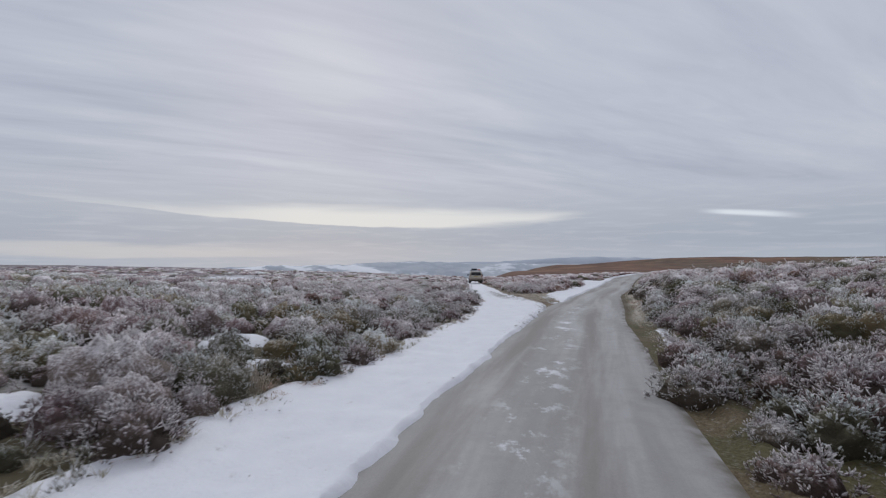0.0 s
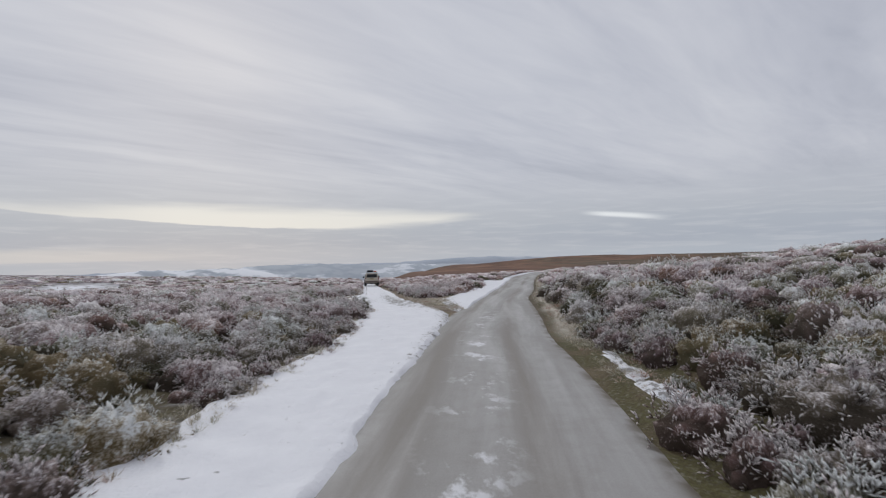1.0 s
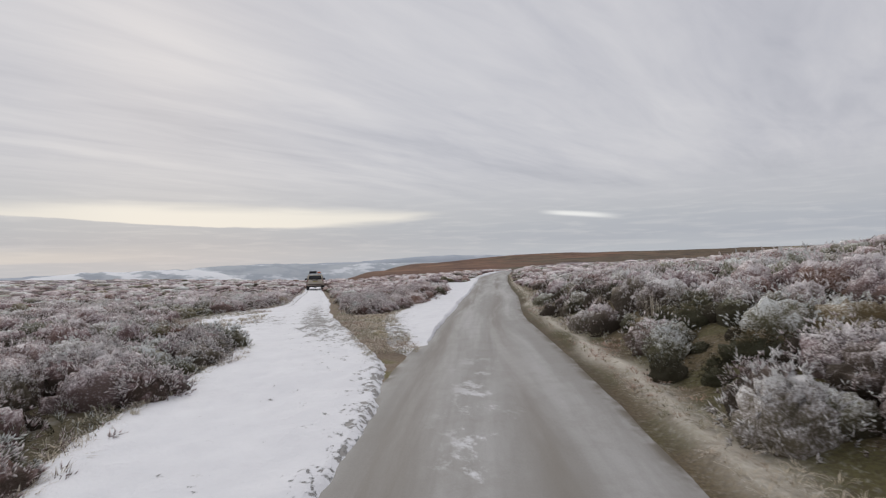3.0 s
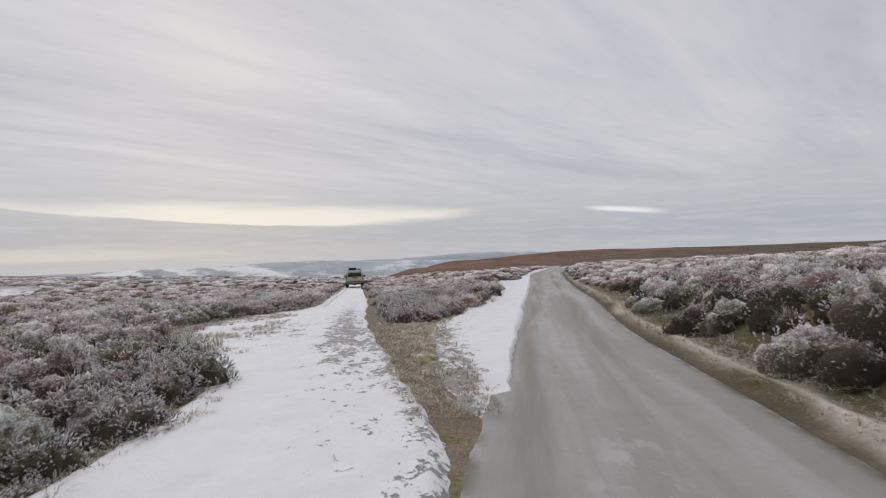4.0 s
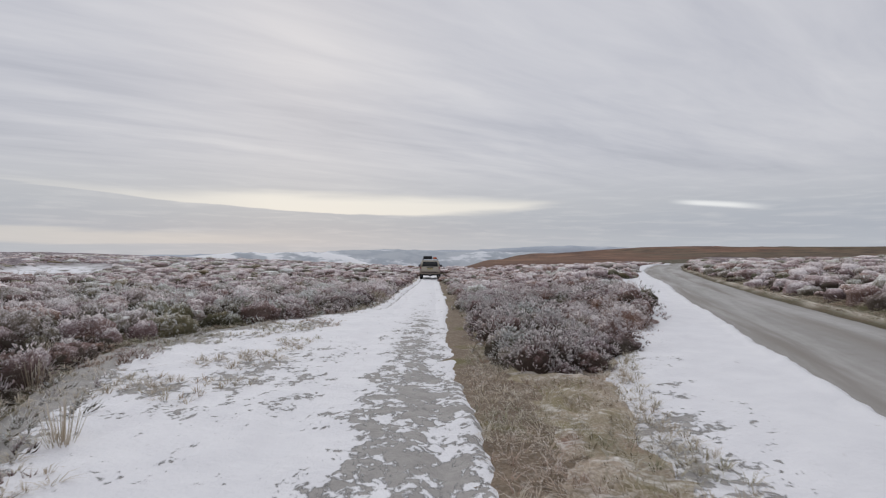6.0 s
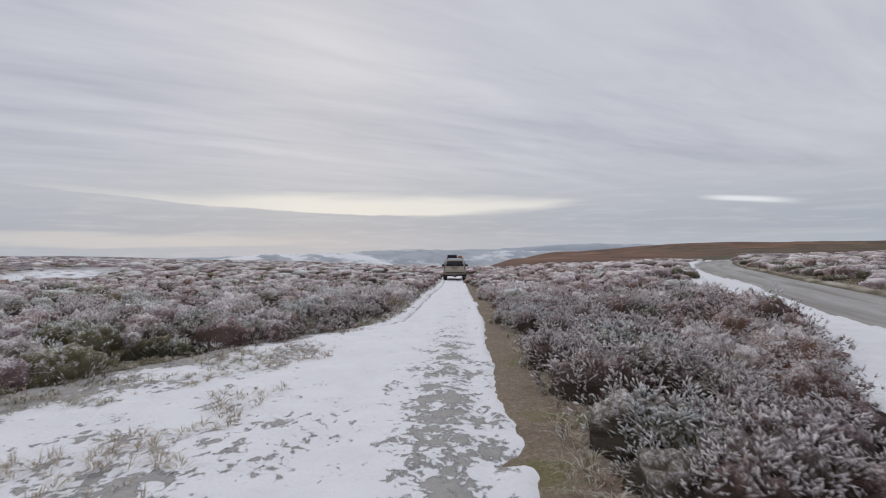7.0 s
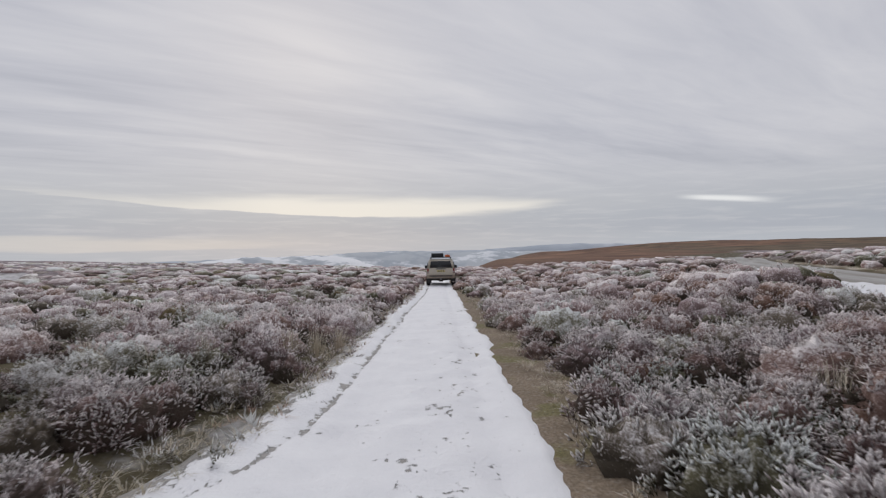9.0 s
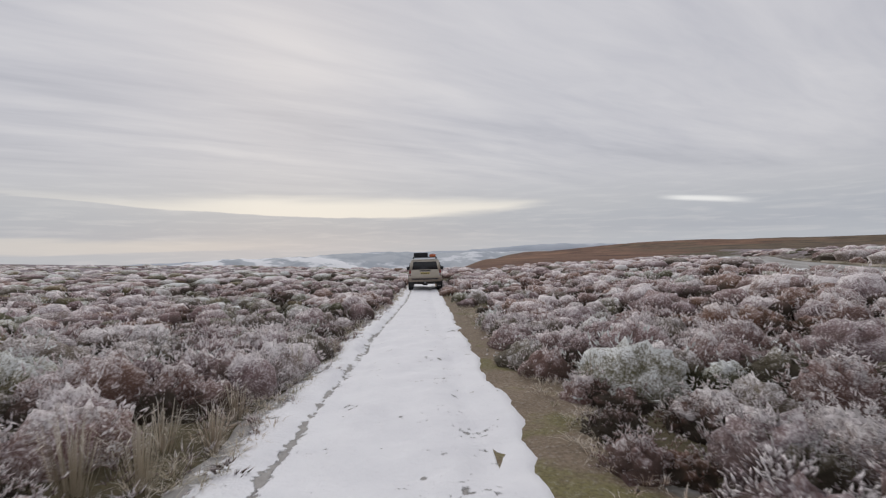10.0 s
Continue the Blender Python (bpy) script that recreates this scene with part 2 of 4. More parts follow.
# small snow patches in the heather: x, y, half-lengths, turn
HEAPS = [(-3.5, 8.1, 0.5, 0.75, 0.4), (-2.55, 6.9, 0.34, 0.3, 1.0), (-4.0, 4.4, 0.6, 0.42, 0.2), (-3.05, 4.75, 0.36, 0.24, 0.6), (-2.75, 19.8, 0.6, 0.3, 0.0), (4.95, 11.0, 0.24, 1.0, -0.25), (4.66, 10.0, 0.2, 0.7, -0.22), (4.36, 9.0, 0.24, 0.9, -0.2)]
TUSSOCKS = [(-2.5, 5.5), (-2.8, 5.35), (-2.2, 5.75), (0.3, 27.8), (0.7, 28.6), (-0.3, 28.9), (-0.8, 28.0), (0.9, 27.0), (2.0, 46.8), (2.2, 48.5), (2.5, 50.2), (6.0, 47.0), (7.5, 41.5),
            (6.5, 33.4), (6.0, 32.5), (7.0, 34.0), (5.4, 31.8), (9.9, 22.5), (10.6, 24.8), (6.2, 13.0), (5.6, 11.2), (8.9, 19.5), (-1.0, 30.5), (-2.0, 32.0),
            (1.9, 45.2), (1.7, 45.9), (2.1, 46.0), (1.5, 45.1), (-0.8, 43.9), (-0.3, 44.4), (-1.2, 44.3), (0.1, 43.8), (-0.6, 44.8), (0.4, 44.5), (-1.6, 44.9)]


def bank_at(x, y):
    """1 on the road's right-hand bank, where the low heather is olive and hardly frosted."""
    out = x - road_r(y)
    return smooth(3.6, 1.8, out) * smooth(14, 19, y) * smooth(40, 32, y) * (out > 0)


def heath(x, y):
    """1 where heather grows, 0 on road, snow, verge and earth."""
    left = x < snow_l(y) - 0.25 - 0.2 * smooth(40, 43, y) + 0.32 * rough(x, y, 0.8)
    verge = np.interp(y, [0, 7, 12, 17, 24, 34, 44, 60, 120], [0.1, 0.2, 0.6, 0.95, 1.1, 1.2, 1.2, 0.9, 0.7])
    right = x > road_r(y) + verge + 0.4 * rough(x, y, 1.1, 2.0)
    wedge = (y > 30.5 + 0.25 * (x - 5)) & (x > earth_r(y) + 0.2 * rough(x, y, 0.8)) & (x < wedge_r(y) - 0.1 + 0.35 * rough(x, y, 0.9, 1.0))
    field = (clearing(x, y) > 1 + 0.2 * lump(x, y, 3.0)) & (brown(x, y) < 0.4)
    for hx, hy, ra, rb, turn in HEAPS:
        c, s = math.cos(turn), math.sin(turn)
        room = 0.08 if hx < 0 else 0.05
        field = field & (np.hypot(((x - hx) * c + (y - hy) * s) / (ra + room), ((y - hy) * c - (x - hx) * s) / (rb + room)) > 1)
    return (left | right | wedge) & field


# ---- materials ----
def heather_material():
    """Frosted heather: dark stems and leaf in brown, purple or olive, with the bush's inner shade painted in where tip
    is low, rime towards the shoots' ends.
    """
    m, n = material("frosted heather")
    tip, hue = n.attr("tip"), n.attr("hue")
    p = n.place()
    patch = n.noise(p, 0.16, 3.0, 0.6)
    clump = n.noise(p, 2.2, 3.0, 0.6)
    fine = n.noise(p, 36.0, 4.0, 0.75)
    medium = n.noise(p, 9.0, 3.0, 0.6)
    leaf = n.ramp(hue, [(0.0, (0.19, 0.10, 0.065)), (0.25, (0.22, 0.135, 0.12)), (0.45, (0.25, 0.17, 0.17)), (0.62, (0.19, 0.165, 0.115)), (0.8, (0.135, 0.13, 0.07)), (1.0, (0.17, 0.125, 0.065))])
    # low tip goes near black: shade inside the bush, put into the leaf colour
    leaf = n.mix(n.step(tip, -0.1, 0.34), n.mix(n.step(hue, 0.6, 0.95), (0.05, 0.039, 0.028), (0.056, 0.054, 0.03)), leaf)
    half = n.ramp(hue, [(0.0, (0.39, 0.285, 0.25)), (0.45, (0.455, 0.38, 0.385)), (0.8, (0.37, 0.36, 0.30)), (1.0, (0.43, 0.37, 0.28))])
    rime = n.mix(clump, (0.90, 0.82, 0.815), (0.96, 0.92, 0.91))
    rime = n.mix(n.step(hue, 0.5, 0.75), rime, n.mix(clump, (0.83, 0.845, 0.825), (0.92, 0.935, 0.93)))
    tip = n.math("SUBTRACT", tip, n.math("MULTIPLY", n.step(hue, 0.8, 1.0), 0.12))
    edge = n.math("ADD", n.math("ADD", tip, n.math("ADD", n.math("MULTIPLY", n.math("SUBTRACT", fine, 0.5), 1.1), n.math("MULTIPLY", n.math("SUBTRACT", medium, 0.5), 0.6))),
                  n.math("ADD", n.math("MULTIPLY", n.math("SUBTRACT", patch, 0.5), 0.3), n.math("MULTIPLY", n.math("SUBTRACT", clump, 0.5), 0.5)))
    col = n.mix(n.step(edge, 0.1, 0.36), leaf, half)
    col = n.mix(n.math("MULTIPLY", n.step(edge, 0.28, 0.58), 0.95), col, rime)
    n.surface(col, 0.85, fine, 0.8, 0.04, spec=0.2)
    return m


def ground_material():
    """Heath floor: peat and moss near by, frosted heather tops far off, rust-brown on the unfrosted ridge."""
    m, n = material("moorland")
    p = n.place()
    clump = n.noise(p, 1.3, 4.0, 0.65)
    fine = n.noise(p, 11.0, 3.0, 0.6)
    wide = n.noise(p, 0.07, 3.0, 0.5)
    floor = n.mix(fine, (0.05, 0.04, 0.03), (0.15, 0.13, 0.075))
    floor = n.mix(n.step(clump, 0.52, 0.75), floor, (0.36, 0.35, 0.345))
    tops = n.ramp(n.math("ADD", n.math("MULTIPLY", clump, 0.6), n.math("MULTIPLY", fine, 0.4)), [(0.36, (0.07, 0.055, 0.055)), (0.47, (0.19, 0.155, 0.165)), (0.56, (0.36, 0.32, 0.335)), (0.68, (0.55, 0.52, 0.53))])
    tops = n.mix(n.step(wide, 0.58, 0.75), tops, (0.20, 0.18, 0.11))
    col = n.mix(n.attr("canopy"), floor, tops)
    rust = n.mix(n.step(n.noise(n.place((1, 1, 4)), 0.03, 8.0, 0.75), 0.32, 0.68), (0.085, 0.05, 0.04), (0.27, 0.155, 0.10))
    olive = n.math("ADD", n.noise(p, 0.008, 4.0), n.math("MULTIPLY", n.attr("olive"), 0.25))
    rust = n.mix(n.math("MULTIPLY", n.step(olive, 0.55, 0.66), 0.8), rust, n.mix(n.step(n.noise(p, 0.06, 6.0, 0.7), 0.4, 0.6), (0.075, 0.062, 0.045), (0.15, 0.12, 0.08)))
    col = n.mix(n.attr("ridge"), col, rust)
    col = n.mix(n.math("MULTIPLY", n.attr("clearing"), n.step(n.noise(p, 1.0, 4.0), 0.3, 0.5)), col, (0.82, 0.82, 0.85))
    n.surface(col, 0.95, n.math("ADD", clump, n.math("MULTIPLY", fine, 0.4)), 0.6, 0.12, spec=0.15)
    return m


def road_material():
    """Old asphalt, frosted pale between darker wheel tracks, with packed-ice scraps and loose grit."""
    m, n = material("frosted asphalt")
    u = n.attr("across")
    p = n.place()
    geo = n.add("ShaderNodeSeparateXYZ", {0: p})
    along = n.add("ShaderNodeCombineXYZ", {0: n.math("MULTIPLY", u, 5.0), 1: n.math("MULTIPLY", geo.outputs[1], 0.045), 2: 0.0}).outputs[0]
    grit = n.noise(p, 60.0, 3.0, 0.7)
    cloudy = n.noise(along, 1.6, 3.0, 0.5)
    mottled = n.noise(p, 2.6, 6.0, 0.7)
    lengthwise = n.add("ShaderNodeCombineXYZ", {0: n.math("MULTIPLY", u, 3.4), 1: n.math("MULTIPLY", geo.outputs[1], 0.09), 2: 0.0}).outputs[0]
    blot = n.noise(lengthwise, 1.3, 5.0, 0.6, 0.4)
    wheel = n.math("ADD", n.math("POWER", 2.718, n.math("MULTIPLY", n.math("POWER", n.math("DIVIDE", n.math("SUBTRACT", u, 0.22), 0.11), 2.0), -1.0)),
                   n.math("POWER", 2.718, n.math("MULTIPLY", n.math("POWER", n.math("DIVIDE", n.math("SUBTRACT", u, 0.67), 0.075), 2.0), -1.0)))
    base = n.mix(cloudy, (0.265, 0.253, 0.237), (0.375, 0.363, 0.345))
    base = n.mix(n.math("MULTIPLY", wheel, 0.65), base, (0.19, 0.165, 0.135))
    base = n.mix(n.math("MULTIPLY", n.step(blot, 0.38, 0.72), 0.5), base, (0.52, 0.51, 0.505))
    base = n.mix(n.math("MULTIPLY", n.math("SUBTRACT", grit, 0.35), 0.5, clamp=True), base, (0.09, 0.085, 0.08))
    base = n.mix(n.math("MULTIPLY", n.step(mottled, 0.42, 0.66), 0.35), base, (0.245, 0.228, 0.205))
    mid = n.math("POWER", 2.718, n.math("MULTIPLY", n.math("POWER", n.math("DIVIDE", n.math("SUBTRACT", u, 0.46), 0.11), 2.0), -1.0))
    ice = n.math("MULTIPLY", n.step(n.noise(n.place((1.0, 0.6, 1.0)), 1.7, 6.0, 0.7), 0.53, 0.62), mid)
    base = n.mix(n.math("MULTIPLY", n.math("MULTIPLY", ice, n.step(geo.outputs[1], 22.0, 17.0)), 0.8), base, (0.74, 0.74, 0.76))
    edge = n.math("MAXIMUM", n.step(u, 0.93, 1.0), n.step(u, 0.07, 0.0))
    base = n.mix(n.math("MULTIPLY", edge, n.step(n.noise(p, 2.5, 4.0), 0.4, 0.6)), base, (0.13, 0.11, 0.08))
    rough = n.math("SUBTRACT", 0.72, n.math("MULTIPLY", n.step(blot, 0.35, 0.65), 0.22))
    n.surface(base, rough, n.math("ADD", n.math("MULTIPLY", grit, 0.5), n.math("MULTIPLY", ice, 1.0)), 0.35, 0.01, spec=0.4)
    return m


def snow_material(name, bare):
    """Thin trodden snow; bare: how readily the dark stony ground shows through, with the worn attribute."""
    m, n = material(name)
    p = n.place()
    scuff = n.math("ADD", n.math("MULTIPLY", n.noise(n.place((11.0, 10.0, 1.0)), 1.0, 5.0, 0.65, 0.4), 0.55), n.math("MULTIPLY", n.noise(n.place((3.0, 2.4, 1.0)), 1.0, 3.0, 0.6), 0.45))
    fine = n.noise(p, 26.0, 3.0, 0.65)
    soft_n = n.noise(p, 1.9, 6.0, 0.62)
    col = n.mix(soft_n, (0.68, 0.68, 0.71), (0.86, 0.86, 0.875))
    stone = n.mix(n.noise(p, 7.0, 4.0, 0.65), (0.13, 0.118, 0.104), (0.40, 0.38, 0.355))
    show = n.math("MULTIPLY", n.step(n.math("ADD", scuff, n.math("MULTIPLY", n.attr("worn"), 0.165)), 0.648 - bare, 0.688 - bare), 0.88)
    col = n.mix(show, col, stone)
    dirt = n.math("MULTIPLY", n.step(n.noise(p, 3.6, 5.0, 0.7), 0.66, 0.74), 0.55)
    col = n.mix(dirt, col, (0.33, 0.31, 0.27))
    height = n.math("SUBTRACT", n.math("ADD", n.math("MULTIPLY", soft_n, 0.6), n.math("MULTIPLY", fine, 0.12)), n.math("MULTIPLY", show, 0.5))
    n.surface(col, 0.7, height, 0.8, 0.08, spec=0.3)
    return m


def earth_material(name, dark, pale, moss, mossy, speck=0.6):
    m, n = material(name)
    p = n.place()
    a, b = n.noise(p, 2.2, 5.0, 0.65), n.noise(p, 18.0, 4.0, 0.65)
    col = n.mix(a, dark, pale)
    col = n.mix(n.step(n.noise(p, 1.1, 4.0), 0.58 - mossy, 0.7 - mossy), col, moss)
    col = n.mix(n.math("MULTIPLY", n.step(b, 0.5, 0.8), 0.4), col, (0.55, 0.53, 0.50))
    col = n.mix(n.math("MULTIPLY", n.step(n.noise(p, 31.0, 4.0, 0.7), 0.58, 0.38), speck), col, (0.055, 0.04, 0.026))
    col = n.mix(n.math("MULTIPLY", n.attr("grassy"), n.step(n.noise(p, 0.9, 4.0, 0.6), 0.4, 0.62)), col, n.mix(b, (0.12, 0.10, 0.045), (0.40, 0.35, 0.20)))
    col = n.mix(n.math("MULTIPLY", n.attr("grassy"), n.step(n.noise(n.place((3.0, 7.0, 1.0)), 1.0, 5.0, 0.7), 0.52, 0.66)), col, (0.72, 0.69, 0.65))
    turf = n.mix(b, (0.42, 0.36, 0.27), (0.74, 0.71, 0.65))
    col = n.mix(n.math("MULTIPLY", n.attr("lip"), n.step(n.math("ADD", a, n.math("MULTIPLY", b, 0.5)), 0.42, 0.68)), col, turf)
    col = n.mix(n.math("MULTIPLY", n.attr("ditch"), n.math("MULTIPLY", n.step(a, 0.3, 0.6), 0.75)), col, n.mix(b, (0.06, 0.043, 0.03), (0.15, 0.12, 0.09)))
    n.surface(col, 0.9, n.math("ADD", a, b), 0.6, 0.04, spec=0.2)
    return m


def straw_material():
    m, n = material("frosted grass")
    tip, hue = n.attr("tip"), n.attr("hue")
    col = n.ramp(hue, [(0.0, (0.36, 0.26, 0.20)), (0.35, (0.50, 0.43, 0.335)), (0.6, (0.41, 0.365, 0.27)), (0.8, (0.28, 0.265, 0.17)), (1.0, (0.40, 0.26, 0.20))])
    col = n.mix(n.math("MULTIPLY", n.step(tip, 0.25, 1.0), 0.65), col, (0.70, 0.67, 0.63))
    n.surface(col, 0.85, spec=0.2)
    return m


def hill_material(name, fields, woods, snow, size, amount):
    """Far hillsides: pasture, dark woods and snowfields, in colours that already hold the haze of distance."""
    m, n = material(name)
    p = n.place((1, 1, 3))
    col = n.mix(n.step(n.noise(p, size, 5.0, 0.6), 0.46, 0.56), fields, woods)
    col = n.mix(n.step(n.noise(p, size * 0.6, 5.0, 0.62), 0.56 - amount, 0.62 - amount), col, snow)
    n.surface(col, 1.0, spec=0.0)
    return m


def plain(name, colour, rough, metal=0.0, vary=0.25, scale=14.0, **more):
    m, n = material(name)
    c = n.mix(n.noise(n.place(), scale, 4.0, 0.6), tuple(v * (1 - vary) for v in colour), tuple(min(1, v * (1 + vary)) for v in colour))
    n.surface(c, rough, metal=metal, **more)
    return m


M_HEATHER, M_GROUND, M_ROAD, M_EARTH, M_STRAW = heather_material(), ground_material(), road_material(), earth_material("frozen earth", (0.15, 0.11, 0.078), (0.34, 0.275, 0.205), (0.19, 0.17, 0.08), 0.04, 0.45), straw_material()
M_TURF = earth_material("rough turf", (0.30, 0.225, 0.165), (0.64, 0.565, 0.46), (0.40, 0.275, 0.22), 0.06, 0.4)
M_VERGE = earth_material("mossy verge", (0.085, 0.065, 0.036), (0.21, 0.165, 0.095), (0.105, 0.095, 0.042), 0.16)
M_SNOW_TRACK, M_SNOW = snow_material("trodden snow", 0.02), snow_material("verge snow", 0.0)


# ---- mesh helpers ----
def mesh_object(name, verts, faces, mat, parent=None, label="", shade=True, **attrs):
    """An object from arrays of corners and faces (all of one size), with float attributes a corner."""
    verts, faces = np.asarray(verts, np.float32), np.asarray(faces, np.int32)
    me = bpy.data.meshes.new(name)
    k = faces.shape[1]
    me.vertices.add(len(verts))
    me.vertices.foreach_set("co", verts.ravel())
    me.loops.add(faces.size)
    me.loops.foreach_set("vertex_index", faces.ravel())
    me.polygons.add(len(faces))
    me.polygons.foreach_set("loop_start", np.arange(0, faces.size, k, dtype=np.int32))
    me.polygons.foreach_set("use_smooth", np.full(len(faces), shade))
    for key, v in attrs.items():
        me.attributes.new(key, "FLOAT", "POINT").data.foreach_set("value", np.asarray(v, np.float32))
    me.update(calc_edges=True)
    me.validate()
    me.materials.append(mat)
    ob = new(name, me)
    if parent is not None:
        ob.parent = parent
    if label:
        tagged(ob, label)
    return ob


def part(name, bm, mat, parent=None, label="", flat=False):
    """One bmesh as one mesh object, under a thing or a part."""
    me = bpy.data.meshes.new(name)
    bm.normal_update()
    bm.to_mesh(me)
    bm.free()
    me.polygons.foreach_set("use_smooth", np.full(len(me.polygons), not flat))
    me.materials.append(mat)
    ob = new(name, me)
    if parent is not None:
        ob.parent = parent
    if label:
        tagged(ob, label)
    return ob


def grid_faces(rows, cols):
    a = (np.arange(rows - 1)[:, None] * cols + np.arange(cols - 1)[None, :]).ravel()
    return np.stack([a, a + 1, a + cols + 1, a + cols], 1)


def strip(name, mat, left, right, y0, y1, cols, step, height, label, category, kind="structure", ragged=0.0, seed=0.0, **extra):
    """A sheet that lies on the land between two edges; height(u, x, y) is its rise."""
    ys = np.arange(y0, y1, step)
    u = np.linspace(0, 1, cols)
    L, R = left(ys), right(ys)
    X = L[:, None] + (R - L)[:, None] * u[None, :]
    Y = np.repeat(ys[:, None], cols, 1)
    U = np.repeat(u[None, :], len(ys), 0)
    X = X + ragged * (0.55 * rough(X, Y, 1.3, seed) + 0.3 * rough(X, Y, 0.4, seed + 1) + 0.3 * rough(X, Y, 0.16, seed + 2)) * (smooth(0.85, 1, U) + smooth(0.15, 0, U))
    Z = land(X, Y) + height(U, X, Y)
    at = {k: f(U, X, Y).ravel() for k, f in extra.items()}
    ob = mesh_object(name, np.stack([X, Y, Z], -1).reshape(-1, 3), grid_faces(len(ys), cols), mat, across=U.ravel(), **at)
    return tagged(ob, label, category, kind=kind)


# ---- ground: one sheet to the horizon ----
def spaced(a, b, n, mid, reach):
    u = np.linspace(-1, 1, 2 * n + 1)
    v = a * np.sinh(b * u)
    return mid + v * reach / v[-1]


def build_ground():
    xs = spaced(1, 6.6, 165, 5.0, 4700)
    ys = spaced(1, 5.6, 180, 28.0, 4700)
    X, Y = np.meshgrid(xs, ys)
    Z = land(X, Y)
    r = np.hypot(X - 4, Y - 30)
    off = np.minimum(np.abs(X - 4), 60)
    path = ((X > snow_l(Y) - 0.15) & (X < road_r(Y) + 2.9) & (~heath(X, Y) | (X > road_r(Y))) & (Y < 115))
    Z = Z - 0.07 * path
    far = smooth(16, 34, np.hypot(np.maximum(np.abs(X - 5) - 4, 0), np.maximum(Y - 70, 0)))
    grow = heath(X, Y)
    Z = Z + far * grow * (0.28 + 0.16 * lump(X, Y, 1.5, 5.0) + 0.12 * lump(X, Y, 3.7, 1.0))
    az = np.degrees(np.arctan2(X - 4, Y - 40))
    ridge = brown(X, Y)
    hole = 1 - smooth(0.85, 1.1, clearing(X, Y) - 0.2 * lump(X, Y, 3.0))
    ob = mesh_object("ground", np.stack([X, Y, Z], -1).reshape(-1, 3), grid_faces(*X.shape), M_GROUND,
                     canopy=(far * grow).ravel(), ridge=ridge.ravel(), olive=smooth(20, 40, az).ravel(), clearing=hole.ravel())
    tagged(ob, "frosted heather moorland falling away to a valley", "moorland", kind="structure")


build_ground()

# ---- road, track and verges ----
strip("road", M_ROAD, lambda y: road_l(y) - 0.12, lambda y: road_r(y) + 0.12, -58, 112, 30, 0.35,
      lambda u, x, y: 0.045 * np.sin(np.pi * np.clip(u, 0, 1)) ** 0.35 - 0.03 + 0.004 * rough(x, y, 3.0), "narrow frosted asphalt lane with darker wheel tracks", "road", ragged=0.04)


def snow_right(y):
    return np.where(y < 15.5, road_l(y) + 0.25, np.minimum(road_l(y) + 0.25, track_r(y) + 0.15))


def track_height(u, x, y):
    rim = np.minimum(smooth(0, 0.06, u), smooth(0, 0.05, 1 - u))
    rut = 0.042 * np.exp(-((x - track_r(y) + 0.35) / 0.16) ** 2) + 0.038 * np.exp(-((x - track_r(y) + 1.75) / 0.16) ** 2)
    left = x - snow_l(y)
    bank = (0.06 * np.exp(-((left - 0.14) / 0.15) ** 2) - 0.05 * np.exp(-((left - 0.40) / 0.07) ** 2)) * smooth(38, 42, y)
    return -0.05 + bank * (0.6 + 0.4 * lump(x, y, 0.8, 3.0)) + rim * (0.105 + 0.022 * rough(x, y, 0.35) + 0.016 * rough(x, y, 0.14, 4.0) + 0.022 * rough(x, y, 1.6, 2.0) - rut * smooth(20, 26, y))


def track_worn(u, x, y):
    d = track_r(y) - x
    band = np.exp(-((d - 0.75 + 0.2 * smooth(40, 48, y)) / (0.62 - 0.36 * smooth(38, 48, y))) ** 2) * smooth(19, 29, y) * (1 - 0.66 * smooth(34, 42, y)) * (1 - 0.5 * smooth(48, 58, y))
    patchy = np.exp(-(((x - 1.6) / 1.1) ** 2 + ((y - 31.5) / 2.6) ** 2)) * 0.8
    groove = 1.3 * np.exp(-((x - snow_l(y) - 0.40 - 0.03 * rough(x, y, 0.5)) / 0.048) ** 2) * smooth(38, 42, y)
    tufted = 0.95 * smooth(2.0, 1.0, x + 0.4 * rough(x, y, 1.2, 5.0)) * smooth(26.5, 29, y) * smooth(41, 38.5, y) * (0.6 + 0.5 * rough(x, y, 0.7, 8.0))
    return np.maximum(np.maximum(np.maximum(band, groove), patchy), tufted) - 0.35 * smooth(10, 0, y) - 0.3 * smooth(0.5, 0.25, u) * smooth(42, 38, y) * smooth(28, 26, y) + 1.1 * smooth(0.2, 0.06, u) * smooth(20, 25, y) + 0.75 * smooth(0.78, 0.98, u) * smooth(34, 26, y) * smooth(9, 14, y)


strip("snow_track", M_SNOW_TRACK, lambda y: snow_l(y) - 0.35, snow_right, -58, 112, 44, 0.13, track_height, "trodden snow on the stony track", "snow", ragged=0.15, worn=track_worn)


def patch_height(u, x, y):
    rim = np.minimum(smooth(0, 0.12, u), smooth(0, 0.035, 1 - u))
    return -0.05 + rim * (0.12 + 0.03 * rough(x, y, 0.8) + 0.02 * rough(x, y, 0.25, 1.0) + 0.035 * rough(x, y, 2.2, 5.0) + 0.045 * np.exp(-((u - 0.93) / 0.025) ** 2) * smooth(26, 30, y)) * smooth(20.5, 24.5, y)


